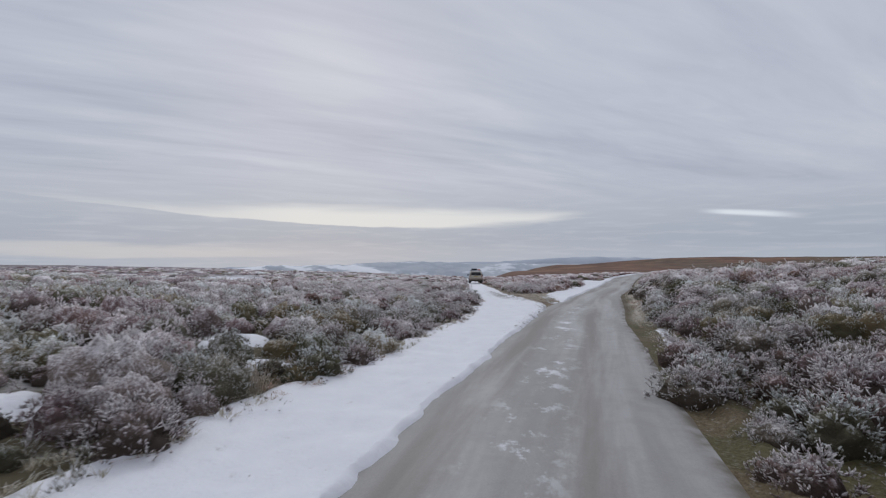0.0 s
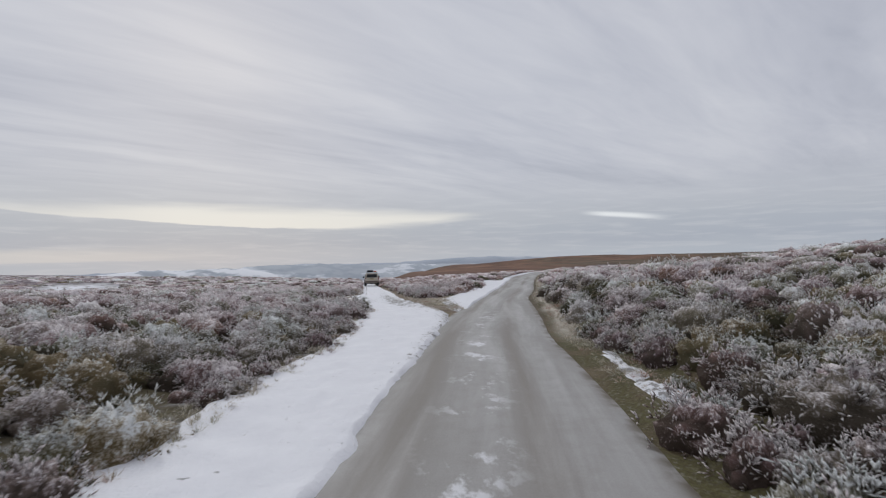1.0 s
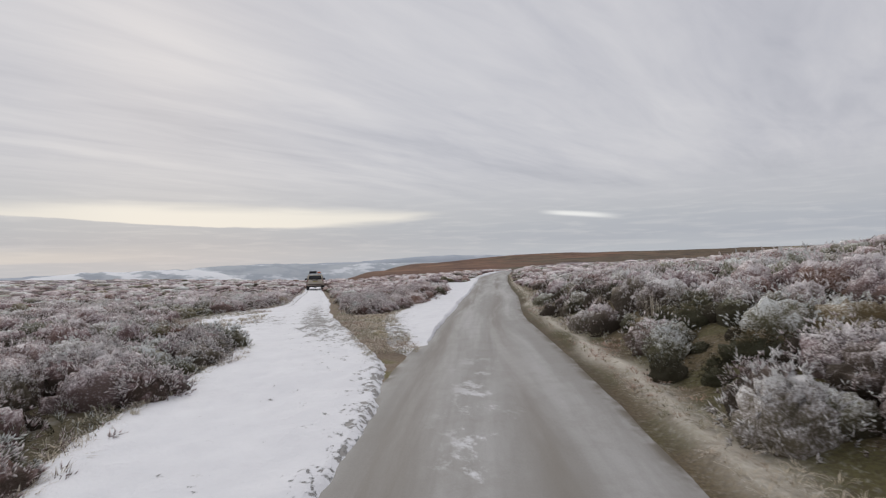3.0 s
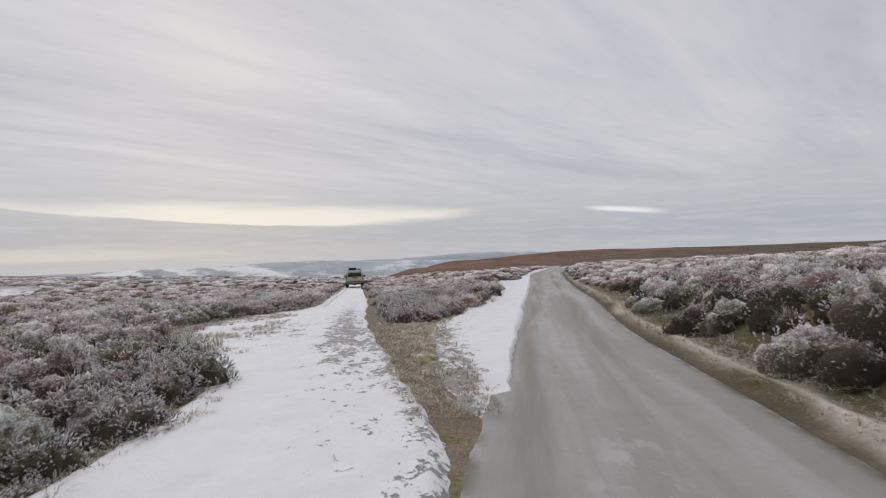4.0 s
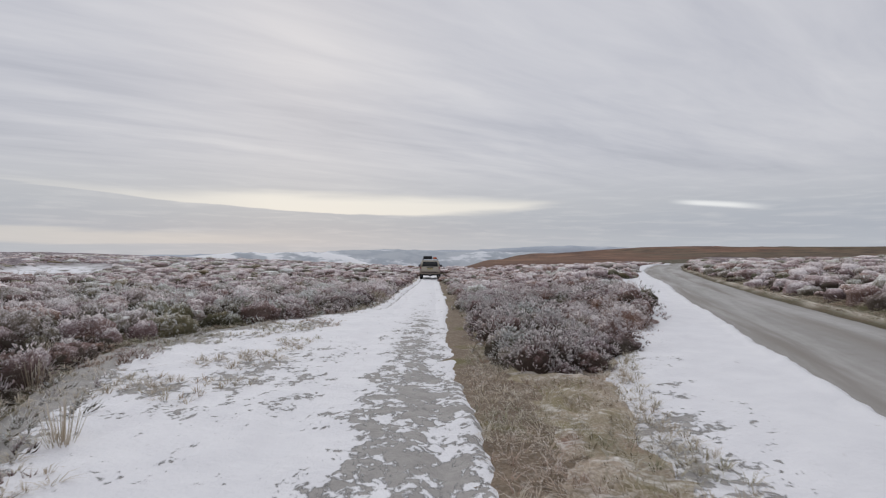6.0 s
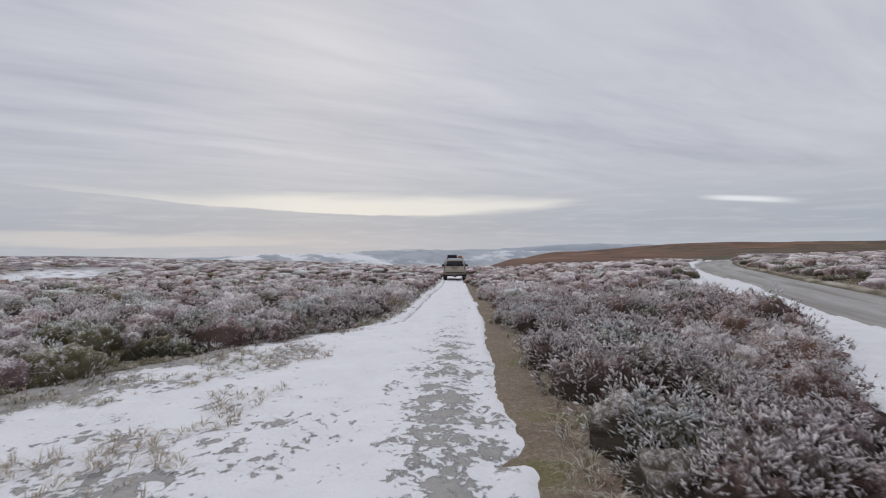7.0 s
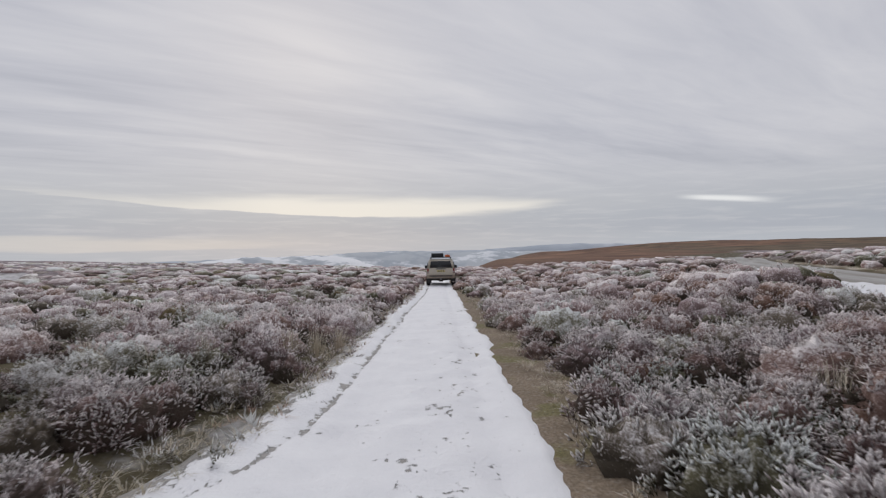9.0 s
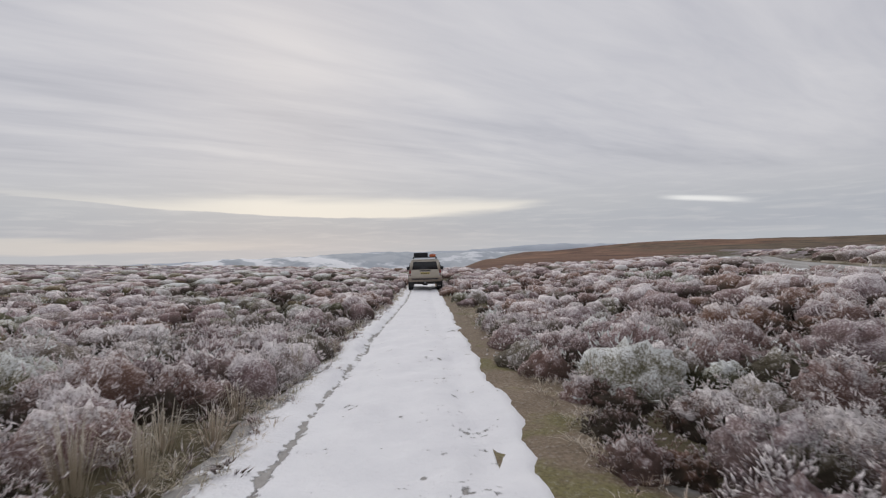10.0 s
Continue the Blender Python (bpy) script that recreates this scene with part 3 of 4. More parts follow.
strip("snow_verge", M_SNOW, lambda y: np.minimum(wedge_r(y) - 0.5, road_l(y) - 0.3), lambda y: road_l(y) + 0.22, 21.4, 112, 30, 0.16, patch_height, "snow lying along the road's verge", "snow", ragged=0.1, seed=2.0,
      worn=lambda u, x, y: 1.15 * smooth(0.8, 0.1, u) * smooth(36, 26, y) + 0.5 * smooth(26, 22, y) - 0.1)
strip("earth_strip", M_EARTH, lambda y: track_r(y) - 0.25, lambda y: earth_r(y) + 0.35, 19.5, 112, 12, 0.25,
      lambda u, x, y: -0.06 * smooth(24, 20, y) + 0.03 * np.sin(np.pi * u) + 0.015 * lump(x, y, 0.5), "bare frozen earth strip beside the track", "earth")
strip("grass_wedge", M_TURF, lambda y: earth_r(y) - 0.3 * smooth(35, 31, y) - 0.1, lambda y: np.minimum(wedge_r(y) + 0.1, earth_r(y) + 3.2), 21.5, 36.0, 26, 0.12,
      lambda u, x, y: -0.03 - 0.1 * smooth(25.5, 21.5, y) + 0.07 * np.sin(np.pi * u) + (0.08 * rough(x, y, 0.42) + 0.05 * rough(x, y, 0.17, 2.0)) * np.sin(np.pi * u), "frosted rough grass between track and road", "grass", grassy=lambda u, x, y: np.sin(np.pi * u) ** 0.5)
def verge_height(x, y):
    out = x - road_r(y)
    return -0.012 - 0.05 * smooth(0.14, 0.0, out) - 0.12 * smooth(2.5, 2.95, out) + 0.075 * np.exp(-((out - 0.55 - 0.12 * lump(x, y, 2.0)) / 0.16) ** 2) - 0.03 * np.exp(-((out - 0.25) / 0.14) ** 2) + 0.014 * lump(x, y, 0.5) + 0.05 * rough(x, y, 0.6, 7.0) * smooth(0.7, 1.2, out)


strip("verge", M_VERGE, lambda y: road_r(y) - 0.05, lambda y: road_r(y) + 3.0, -58, 112, 36, 0.25, lambda u, x, y: verge_height(x, y), "earth and grass verge with a pale frosted lip beside the road", "verge",
      lip=lambda u, x, y: smooth(12, 16, y) * np.exp(-((x - road_r(y) - 0.6 - 0.14 * rough(x, y, 1.4)) / (0.2 + 0.08 * rough(x, y, 0.9, 4.0))) ** 2), ditch=lambda u, x, y: np.exp(-((x - road_r(y) - 0.16 - 0.08 * rough(x, y, 1.1, 9.0)) / 0.19) ** 2) * smooth(13, 18, y))


# ---- heather ----
def sprigs(rng, clusters, fingers, radius, height, length, width, sides, spread=0.42):
    """Clusters of short upright shoots fanned over a cushion: corners, faces and the attribute tip. sides 1: flat shoots; 3: solid ones; 6: solid with a waist."""
    a = rng.uniform(0, 2 * np.pi, clusters)
    c = rng.uniform(0.0, 1.0, clusters) ** 0.85
    s = np.sqrt(1 - np.minimum(c, 0.98) ** 2)
    out = np.stack([np.cos(a) * s, np.sin(a) * s, c], 1)
    ph = rng.uniform(0, 6, 3)
    bulge = 0.93 + 0.1 * np.sin(a * 3 + ph[0]) * s + 0.07 * np.sin(a * 5 + ph[1] + 4 * c) + rng.uniform(-0.1, 0.1, clusters)
    top = out * np.array([radius, radius, height]) * bulge[:, None]
    lean = out * np.array([0.75, 0.75, 0.15]) + np.array([0, 0, 0.62]) + rng.normal(0, 0.16, (clusters, 3))
    up = np.repeat(c * rng.uniform(0.75, 1.15, clusters), fingers)
    n = clusters * fingers
    way = np.repeat(lean, fingers, 0) + rng.normal(0, spread, (n, 3))
    way /= np.linalg.norm(way, axis=1)[:, None]
    ln = length * rng.uniform(0.55, 1.3, n)
    start = np.repeat(top - lean * (0.45 * length), fingers, 0) + rng.normal(0, 0.16 * length, (n, 3))
    end = start + way * ln[:, None]
    side = np.cross(way, rng.normal(0, 1, (n, 3)))
    side /= np.linalg.norm(side, axis=1)[:, None] + 1e-9
    other = np.cross(way, side)
    w = (width * rng.uniform(0.7, 1.35, n))[:, None]
    # tip is low at the shoots' roots, so inner shade is coloured in there
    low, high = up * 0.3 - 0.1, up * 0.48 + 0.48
    if sides == 1:
        mid = start + way * (ln * 0.6)[:, None]
        v = np.stack([start, mid + side * w, end, mid - side * w], 1)
        tip = np.stack([low, low * 0.4 + high * 0.6, high, low * 0.4 + high * 0.6], 1)
        f = np.arange(n)[:, None] * 4 + np.array([[0, 1, 2, 3]])
        tri = np.concatenate([f[:, [0, 1, 2]], f[:, [0, 2, 3]]])
    elif sides == 3:
        base = start + way * (ln * 0.2)[:, None]
        ring = [base + w * (side * math.cos(k * 2.0944) + other * math.sin(k * 2.0944)) for k in range(3)]
        v = np.stack([*ring, end], 1)
        tip = np.stack([low, low, low, high], 1)
        tri = (np.arange(n)[:, None, None] * 4 + np.array([[0, 1, 3], [1, 2, 3], [2, 0, 3]])[None]).reshape(-1, 3)
    else:
        mid = start + way * (ln * 0.72)[:, None]
        ring = [mid + w * (side * math.cos(k * 2.0944) + other * math.sin(k * 2.0944)) for k in range(3)]
        v = np.stack([start, *ring, end], 1)
        tip = np.stack([low, *[low * 0.35 + high * 0.65] * 3, high], 1)
        tri = (np.arange(n)[:, None, None] * 5 + np.array([[0, 2, 1], [0, 3, 2], [0, 1, 3], [4, 1, 2], [4, 2, 3], [4, 3, 1]])[None]).reshape(-1, 3)
    return v.reshape(-1, 3), tri, np.clip(tip, 0, 1).ravel()


def dome(rng, radius, height, rings, segs, frost=0.0, most=0.33):
    """The leafy mass of a bush: an uneven, lobed cushion, with shade painted in below through a low tip and rime on its
    crown.
    """
    v, f, t = [], [], []
    ph, lobes = rng.uniform(0, 6), rng.integers(3, 6)
    for i in range(rings):
        e = (i / rings) * math.pi / 2
        for j in range(segs):
            b = 2 * math.pi * (j + 0.5 * (i % 2)) / segs
            k = 0.88 + 0.09 * math.sin(lobes * b + ph + 2.2 * e * 3) + rng.uniform(-0.13, 0.13)
            w = radius * k * math.cos(e) * (0.8 if i == 0 else 1.0)
            v.append((w * math.cos(b), w * math.sin(b), height * k * math.sin(e) - (0.12 if i == 0 else 0)))
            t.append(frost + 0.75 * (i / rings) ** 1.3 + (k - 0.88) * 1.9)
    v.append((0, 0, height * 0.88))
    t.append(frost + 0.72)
    for i in range(rings - 1):
        for j in range(segs):
            a, b = i * segs + j, i * segs + (j + 1) % segs
            f += [(a, b, b + segs), (a, b + segs, a + segs)]
    top = (rings - 1) * segs
    f += [(top + j, top + (j + 1) % segs, rings * segs) for j in range(segs)]
    return np.array(v), np.array(f), np.clip(np.array(t), 0, most)


def bush_mesh(rng, clusters, fingers, radius, height, length, width, sides, rings=3, segs=8, frost=0.0, core=0.86, most=0.33):
    a = sprigs(rng, clusters, fingers, radius, height, length, width, sides)
    b = dome(rng, radius * core, height * core, rings, segs, frost, most)
    return np.concatenate([a[0], b[0]]), np.concatenate([a[1], b[1] + len(a[0])]), np.concatenate([a[2], b[2]])


def scatter(rng, x0, x1, y0, y1, gap):
    """Uneven places about gap apart."""
    gx, gy = np.meshgrid(np.arange(x0, x1, gap), np.arange(y0, y1, gap))
    x = gx.ravel() + rng.uniform(-0.48, 0.48, gx.size) * gap
    y = gy.ravel() + rng.uniform(-0.48, 0.48, gx.size) * gap
    return x, y


def path_distance(x, y):
    """Distance from the line that is driven."""
    py = np.linspace(0, 41.5, 60)
    px = np.interp(py, [0, 4, 8.4, 14.5, 20, 41.5], [0, 0.7, 2.0, 3.3, 3.7, 3.9])
    return np.sqrt(((x[:, None] - px) ** 2 + (y[:, None] - py) ** 2).min(1))


def hue_at(rng, x, y):
    return np.clip(0.43 + 0.3 * lump(x, y, 2.6, 4.0) + 0.22 * lump(x, y, 0.9, 7.0) + rng.normal(0, 0.08, len(x)) + 0.26 * mound(x, y, 0.95)[1] + 0.27 * smooth(24, 6, y) + 0.06 * smooth(2, -6, x) + 0.16 * bank_at(x, y) - 0.13 * ((x > earth_r(y)) & (x < wedge_r(y)) & (y > 30)), 0, 1)


def joined(name, rng, kinds, x, y, size, tall, label, category, mat, sink=0.05, frost=0.0, vary=0.09):
    """Many small plants as one mesh."""
    V, F, T, H = [], [], [], []
    z, hue, pick, turn = land(x, y), hue_at(rng, x, y), rng.integers(0, len(kinds), len(x)), rng.uniform(0, 2 * np.pi, len(x))
    base = 0
    for k, (v, f, t) in enumerate(kinds):
        i = np.nonzero(pick == k)[0]
        if not len(i):
            continue
        c, s = np.cos(turn[i])[:, None], np.sin(turn[i])[:, None]
        q = np.stack([(v[:, 0] * c - v[:, 1] * s) * size[i][:, None] + x[i][:, None], (v[:, 0] * s + v[:, 1] * c) * size[i][:, None] + y[i][:, None],
                      v[:, 2] * tall[i][:, None] + z[i][:, None] - sink], -1)
        V.append(q.reshape(-1, 3))
        F.append((f[None] + (base + np.arange(len(i)) * len(v))[:, None, None]).reshape(-1, 3))
        T.append((t[None] + rng.normal(0, vary, len(i))[:, None] + np.broadcast_to(frost, x.shape)[i][:, None]).ravel())
        H.append(np.repeat(hue[i], len(v)))
        base += len(i) * len(v)
    ob = mesh_object(name, np.concatenate(V), np.concatenate(F), mat, tip=np.concatenate(T), hue=np.concatenate(H))
    return tagged(ob, label, category, kind="stuff")


def build_heather():
    rng = np.random.default_rng(5)
    # negative frost darkens the cores: occlusion painted into the bushes
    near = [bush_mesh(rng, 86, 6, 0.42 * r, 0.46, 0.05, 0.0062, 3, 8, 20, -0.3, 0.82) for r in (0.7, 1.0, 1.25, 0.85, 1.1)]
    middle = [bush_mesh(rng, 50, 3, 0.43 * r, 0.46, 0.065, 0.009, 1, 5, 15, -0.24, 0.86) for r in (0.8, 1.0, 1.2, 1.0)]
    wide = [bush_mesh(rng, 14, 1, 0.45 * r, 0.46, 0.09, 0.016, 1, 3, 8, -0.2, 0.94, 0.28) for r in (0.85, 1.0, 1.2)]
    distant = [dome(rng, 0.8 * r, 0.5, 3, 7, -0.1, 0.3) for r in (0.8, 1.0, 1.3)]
    x, y = scatter(rng, -55, 66, -6, 112, 0.52)
    xf, yf = scatter(rng, -90, 100, 10, 125, 1.25)
    df = path_distance(xf, yf)
    di = path_distance(x, y)
    x, y = np.concatenate([x[di < 32.5], xf[df > 32]]), np.concatenate([y[di < 32.5], yf[df > 32]])
    keep = heath(x, y)
    x, y = x[keep], y[keep]
    d = path_distance(x, y)
    band = d + rng.normal(0, 0.6, len(d)) + 9 * smooth(1.5, -1, y) - 1.3 * ((x > earth_r(y)) & (x < wedge_r(y)) & (y > 30)) * smooth(52, 46, y) - 0.7 * smooth(38, 42, y) * (x < 4)
    thin = rng.uniform(0, 1, len(d)) < np.where(band < 14, 1.0, np.where(band < 33, 0.66, 1.0)) * np.where(lump(x, y, 1.7, 9.0) > 0.55, 0.6, 1.0)
    heart, luck = mound(x, y, 0.88)
    bank = bank_at(x, y)
    thin &= rng.uniform(0, 1, len(d)) > 0.05 * bank * (heart < 0.4)
    # less rime between mounds, which also paints the gaps as shaded
    rimed = np.clip(0.9 * (heart - 0.68) + 0.2 * luck - 0.28 * bank + smooth(24, 12, y) * np.where(x < snow_l(y), 0.15, 0.05), -0.42, 0.12)
    grow = np.clip(0.24 + 0.98 * heart + 0.18 * luck + 0.12 * rough(x, y, 1.1, 3.0) + 0.15 * lump(x, y, 4.1, 6.0) + rng.normal(0, 0.15, len(x)), 0.5, 1.7)
    grow = grow * (1 + 0.45 * np.exp(-((x - 9.3) / 2.2) ** 2 - ((y - 37.5) / 4.5) ** 2)) * (1 - 0.08 * bank * smooth(2.6, 1.4, x - road_r(y)))
    grow = grow * (1 + 0.1 * ((x > earth_r(y)) & (x < wedge_r(y)) & (y > 30) & (y < 44))) * (1 + 0.3 * np.exp(-((x - 14) / 3.5) ** 2 - ((y - 52) / 4) ** 2))
    grow = np.minimum(grow, 1.6)
    clear = d > np.maximum(1.05, 0.78 + 0.35 * grow)
    single = np.zeros(len(x), bool)
    single[np.argsort(np.where(thin & clear & (y > 2), d, 99))[:170]] = True
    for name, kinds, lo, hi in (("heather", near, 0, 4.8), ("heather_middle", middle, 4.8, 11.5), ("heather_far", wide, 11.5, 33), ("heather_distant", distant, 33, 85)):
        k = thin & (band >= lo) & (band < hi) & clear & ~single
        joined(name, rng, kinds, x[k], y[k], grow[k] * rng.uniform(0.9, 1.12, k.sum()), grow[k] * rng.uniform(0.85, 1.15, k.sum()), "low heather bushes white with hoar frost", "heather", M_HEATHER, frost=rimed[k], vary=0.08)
    # the bushes that the track passes closest stand by themselves
    first = []
    for n, k in enumerate(np.nonzero(single)[0]):
        at = pose(x[k], y[k], float(land(x[k], y[k])) - 0.05, 0, 0, rng.uniform(0, 360)) @ Matrix.Diagonal((grow[k] * 1.1, grow[k] * 1.1, grow[k] * 0.98, 1))
        if n < 6:
            r, h = 0.38 * (0.7, 1.0, 1.2, 0.85, 1.1, 0.9)[n], (0.3, 0.45, 0.6, 0.52, 0.25, 0.75)[n]
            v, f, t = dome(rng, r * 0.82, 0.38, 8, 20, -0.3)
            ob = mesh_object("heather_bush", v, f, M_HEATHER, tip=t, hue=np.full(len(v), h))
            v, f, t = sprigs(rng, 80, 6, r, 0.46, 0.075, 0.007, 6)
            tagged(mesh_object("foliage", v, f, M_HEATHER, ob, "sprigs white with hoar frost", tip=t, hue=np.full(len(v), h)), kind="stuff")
            tagged(ob, "frosted heather bush at the edge of the track", "heather bush", "heather along the track")
            ob.matrix_basis = at
            first.append(ob)
        else:
            ob = copy_thing(first[n % 6], at)
            ob.matrix_basis = at


def build_stray_heather():
    rng = np.random.default_rng(31)
    kinds = [sprigs(rng, 8, 5, 0.15 * r, 0.2, 0.11, 0.006, 3) for r in (0.7, 1.0, 1.3)]
    x, y = scatter(rng, -4, 14, 2, 60, 0.3)
    into = x - snow_l(y)
    left = (into > -0.9) & (into < 0.15 + 0.75 * smooth(24, 30, y) * smooth(42, 38, y)) & (rng.uniform(0, 1, len(x)) < 0.42 - 0.3 * np.clip(into, 0, 1))
    edge = wedge_r(y) - x
    right = (edge > -0.5) & (edge < 0.3) & (y > 33) & (rng.uniform(0, 1, len(x)) < 0.3)
    bank = (x > road_r(y) + 0.8) & (x < road_r(y) + 2.4) & ~heath(x, y) & (rng.uniform(0, 1, len(x)) < 0.2)
    k = (left | right | bank) & (path_distance(x, y) > 1.5)
    x, y = x[k], y[k]
    joined("heather_seedlings", rng, kinds, x, y, rng.uniform(0.6, 1.5, len(x)), rng.uniform(0.5, 1.3, len(x)), "scattered small heather tufts at the snow's edge", "heather", M_HEATHER, 0.03)


build_heather()
build_stray_heather()


def tuft_mesh(rng, n, radius, height, width):
    """A tussock of bent blades, each two triangles wide and drooping."""
    a, s = rng.uniform(0, 2 * np.pi, n), rng.uniform(0.1, 1, n)
    d = np.stack([np.cos(a), np.sin(a), np.zeros(n)], 1)
    side = np.stack([-np.sin(a), np.cos(a), np.zeros(n)], 1) * (width * rng.uniform(0.7, 1.4, n))[:, None]
    root = d * (radius * 0.3 * s)[:, None]
    h = height * rng.uniform(0.5, 1.15, n)
    mid = root + d * (radius * 0.35 * s)[:, None] + np.stack([np.zeros(n), np.zeros(n), h * 0.75], 1)
    end = root + d * (radius * 1.0 * s)[:, None] + np.stack([np.zeros(n), np.zeros(n), h * rng.uniform(0.55, 1.0, n)], 1)
    v = np.stack([root - side, root + side, mid + side * 0.8, mid - side * 0.8, end], 1).reshape(-1, 3)
    one = np.array([[0, 1, 2], [0, 2, 3], [3, 2, 4]])
    return v, (np.arange(n)[:, None, None] * 5 + one[None]).reshape(-1, 3), np.tile([0.0, 0.0, 0.6, 0.6, 1.0], n)


def build_grass():
    rng = np.random.default_rng(11)
    kinds = [tuft_mesh(rng, 16, 0.2, 0.11, 0.0036) for _ in range(4)]
    x, y = scatter(rng, -8, 42, -2, 75, 0.13)
    grown = heath(x, y)
    verge = (x > road_r(y) + 0.32) & (x < road_r(y) + 3.0)
    wedge = (x > earth_r(y) - 0.1 - 0.4 * smooth(35, 31, y)) & (x < wedge_r(y) + 0.1) & (y > 21.5) & (y < 40)
    strip_r = (x > earth_r(y) - 0.25) & (x < earth_r(y) + 0.25) & (y > 30)
    rim = (x > snow_l(y) - 1.0) & (x < snow_l(y) + 0.12) & (~grown | (x > snow_l(y) - 0.5))
    bay = (x > snow_l(y)) & (x < 1.7) & (y > 27) & (y < 40) & (rough(x, y, 0.7, 8.0) > -0.2)
    k = ((verge | wedge) & ~grown & (rng.uniform(0, 1, len(x)) < 0.75 + 0.3 * wedge + 0.6 * rough(x, y, 0.45, 6.0))) | ((strip_r | rim | bay) & (rng.uniform(0, 1, len(x)) < 0.5))
    k &= path_distance(x, y) > 0.5
    x, y, verge = x[k], y[k], verge[k]
    joined("grass", rng, kinds, x, y, rng.uniform(0.5, 1.1, len(x)), rng.uniform(0.2, 0.6, len(x)) * np.where(verge, 1.0, 1.5), "short bleached grass rimed with frost", "grass", M_STRAW, -0.05, np.where(verge, -0.42 * smooth(0.75, 1.0, x - road_r(y)), 0.0))


build_grass()


# ---- distance ----
def far_ridge(name, mat, dist, az0, az1, profile, depth, label, seed):
    """A far hill range: a crest on a curve round the view, with sloping flanks."""
    az = np.radians(np.linspace(az0, az1, 160))
    top = np.array([math.tan(radians(profile(math.degrees(a)))) for a in az]) * dist
    top = top + dist * 0.0011 * lump(np.degrees(az) * 6, np.zeros(160), 9.0, seed) + dist * 0.0004 * lump(np.degrees(az) * 6, np.zeros(160), 2.5, seed)
    rows = []
    for k in np.linspace(-1, 0.6, 13):
        r = dist + depth * k * (1 + 0.15 * lump(np.degrees(az), np.full(160, k * 5), 3.0, seed))
        drop = (1 - np.cos(np.clip(abs(k), 0, 1) * math.pi)) / 2
        z = top * (1 - drop) - dist * 0.075 * drop + dist * 0.002 * lump(np.degrees(az) * 3, np.full(160, k * 9), 2.0, seed + 1)*(k<0)
        rows.append(np.stack([4 + r * np.sin(az), 40 + r * np.cos(az), z], -1))
    v = np.array(rows).reshape(-1, 3)
    return tagged(mesh_object(name, v, grid_faces(13, 160), mat), label, "hills", kind="structure")


# aerial haze is painted into these colours: paler and bluer with distance
H_NEAR = hill_material("hazed snowy fells", (0.50, 0.53, 0.56), (0.40, 0.43, 0.47), (0.84, 0.85, 0.87), 0.009, 0.15)
H_MID = hill_material("hazed valley fields", (0.50, 0.53, 0.56), (0.43, 0.465, 0.505), (0.74, 0.76, 0.79), 0.005, 0.03)
H_FAR = hill_material("hazed far hills", (0.50, 0.535, 0.585), (0.46, 0.50, 0.555), (0.60, 0.625, 0.665), 0.003, -0.06)
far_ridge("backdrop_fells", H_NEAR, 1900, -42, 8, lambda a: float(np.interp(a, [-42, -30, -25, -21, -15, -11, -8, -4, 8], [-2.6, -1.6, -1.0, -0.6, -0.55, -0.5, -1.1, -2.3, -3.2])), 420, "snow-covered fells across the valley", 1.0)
far_ridge("backdrop_valley", H_MID, 3000, -22, 34, lambda a: float(np.interp(a, [-22, -12, -8, -2, 4, 8, 15, 34], [-1.4, -0.6, -0.25, -0.2, -0.4, -0.35, -0.4, -0.9])), 700, "valley side with woods and snowy fields, haze painted into its colours", 4.0)
far_ridge("backdrop_hills", H_FAR, 4250, -30, 50, lambda a: float(np.interp(a, [-30, -12, -4, 2, 7, 12, 16.5, 22, 30, 50], [-0.9, -0.6, -0.15, -0.25, -0.12, 0.2, 0.42, 0.3, 0.15, -0.3])), 380, "far hills on the skyline, painted blue-grey with haze", 7.0)


# ---- the off-road car ahead ----
def block(bm, size, at, bevel=0.0, taper=(1.0, 1.0), segs=2):
    """A box of that size about its centre, its top narrowed by taper, with rounded edges, added to bm."""
    b = bmesh.new()
    bmesh.ops.create_cube(b, size=1.0)
    for v in b.verts:
        k = taper if v.co.z > 0 else (1.0, 1.0)
        v.co = Vector((v.co.x * size[0] * k[0], v.co.y * size[1] * k[1], v.co.z * size[2]))
    if bevel:
        bmesh.ops.bevel(b, geom=b.edges[:], offset=bevel, segments=segs, affect="EDGES", profile=0.6)
    for v in b.verts:
        v.co += Vector(at)
    me = bpy.data.meshes.new("tmp")
    b.to_mesh(me)
    b.free()
    bm.from_mesh(me)
    bpy.data.meshes.remove(me)
    return bm


def turned(bm, rings, at, axis="X", segs=24):
    """A turned solid: rings of (position along the axis, radius)."""
    loops = []
    for p, r in rings:
        loop = []
        for k in range(segs):
            a = 2 * math.pi * k / segs
            c = (p, r * math.cos(a), r * math.sin(a)) if axis == "X" else (r * math.cos(a), p, r * math.sin(a)) if axis == "Y" else (r * math.cos(a), r * math.sin(a), p)
            loop.append(bm.verts.new(Vector(c) + Vector(at)))
        loops.append(loop)
    for a, b in zip(loops, loops[1:]):
        for k in range(segs):
            bm.faces.new((a[k], a[(k + 1) % segs], b[(k + 1) % segs], b[k]))
    bm.faces.new(loops[0][::-1])
    bm.faces.new(loops[-1])
    bmesh.ops.recalc_face_normals(bm, faces=bm.faces[:])
    return bm


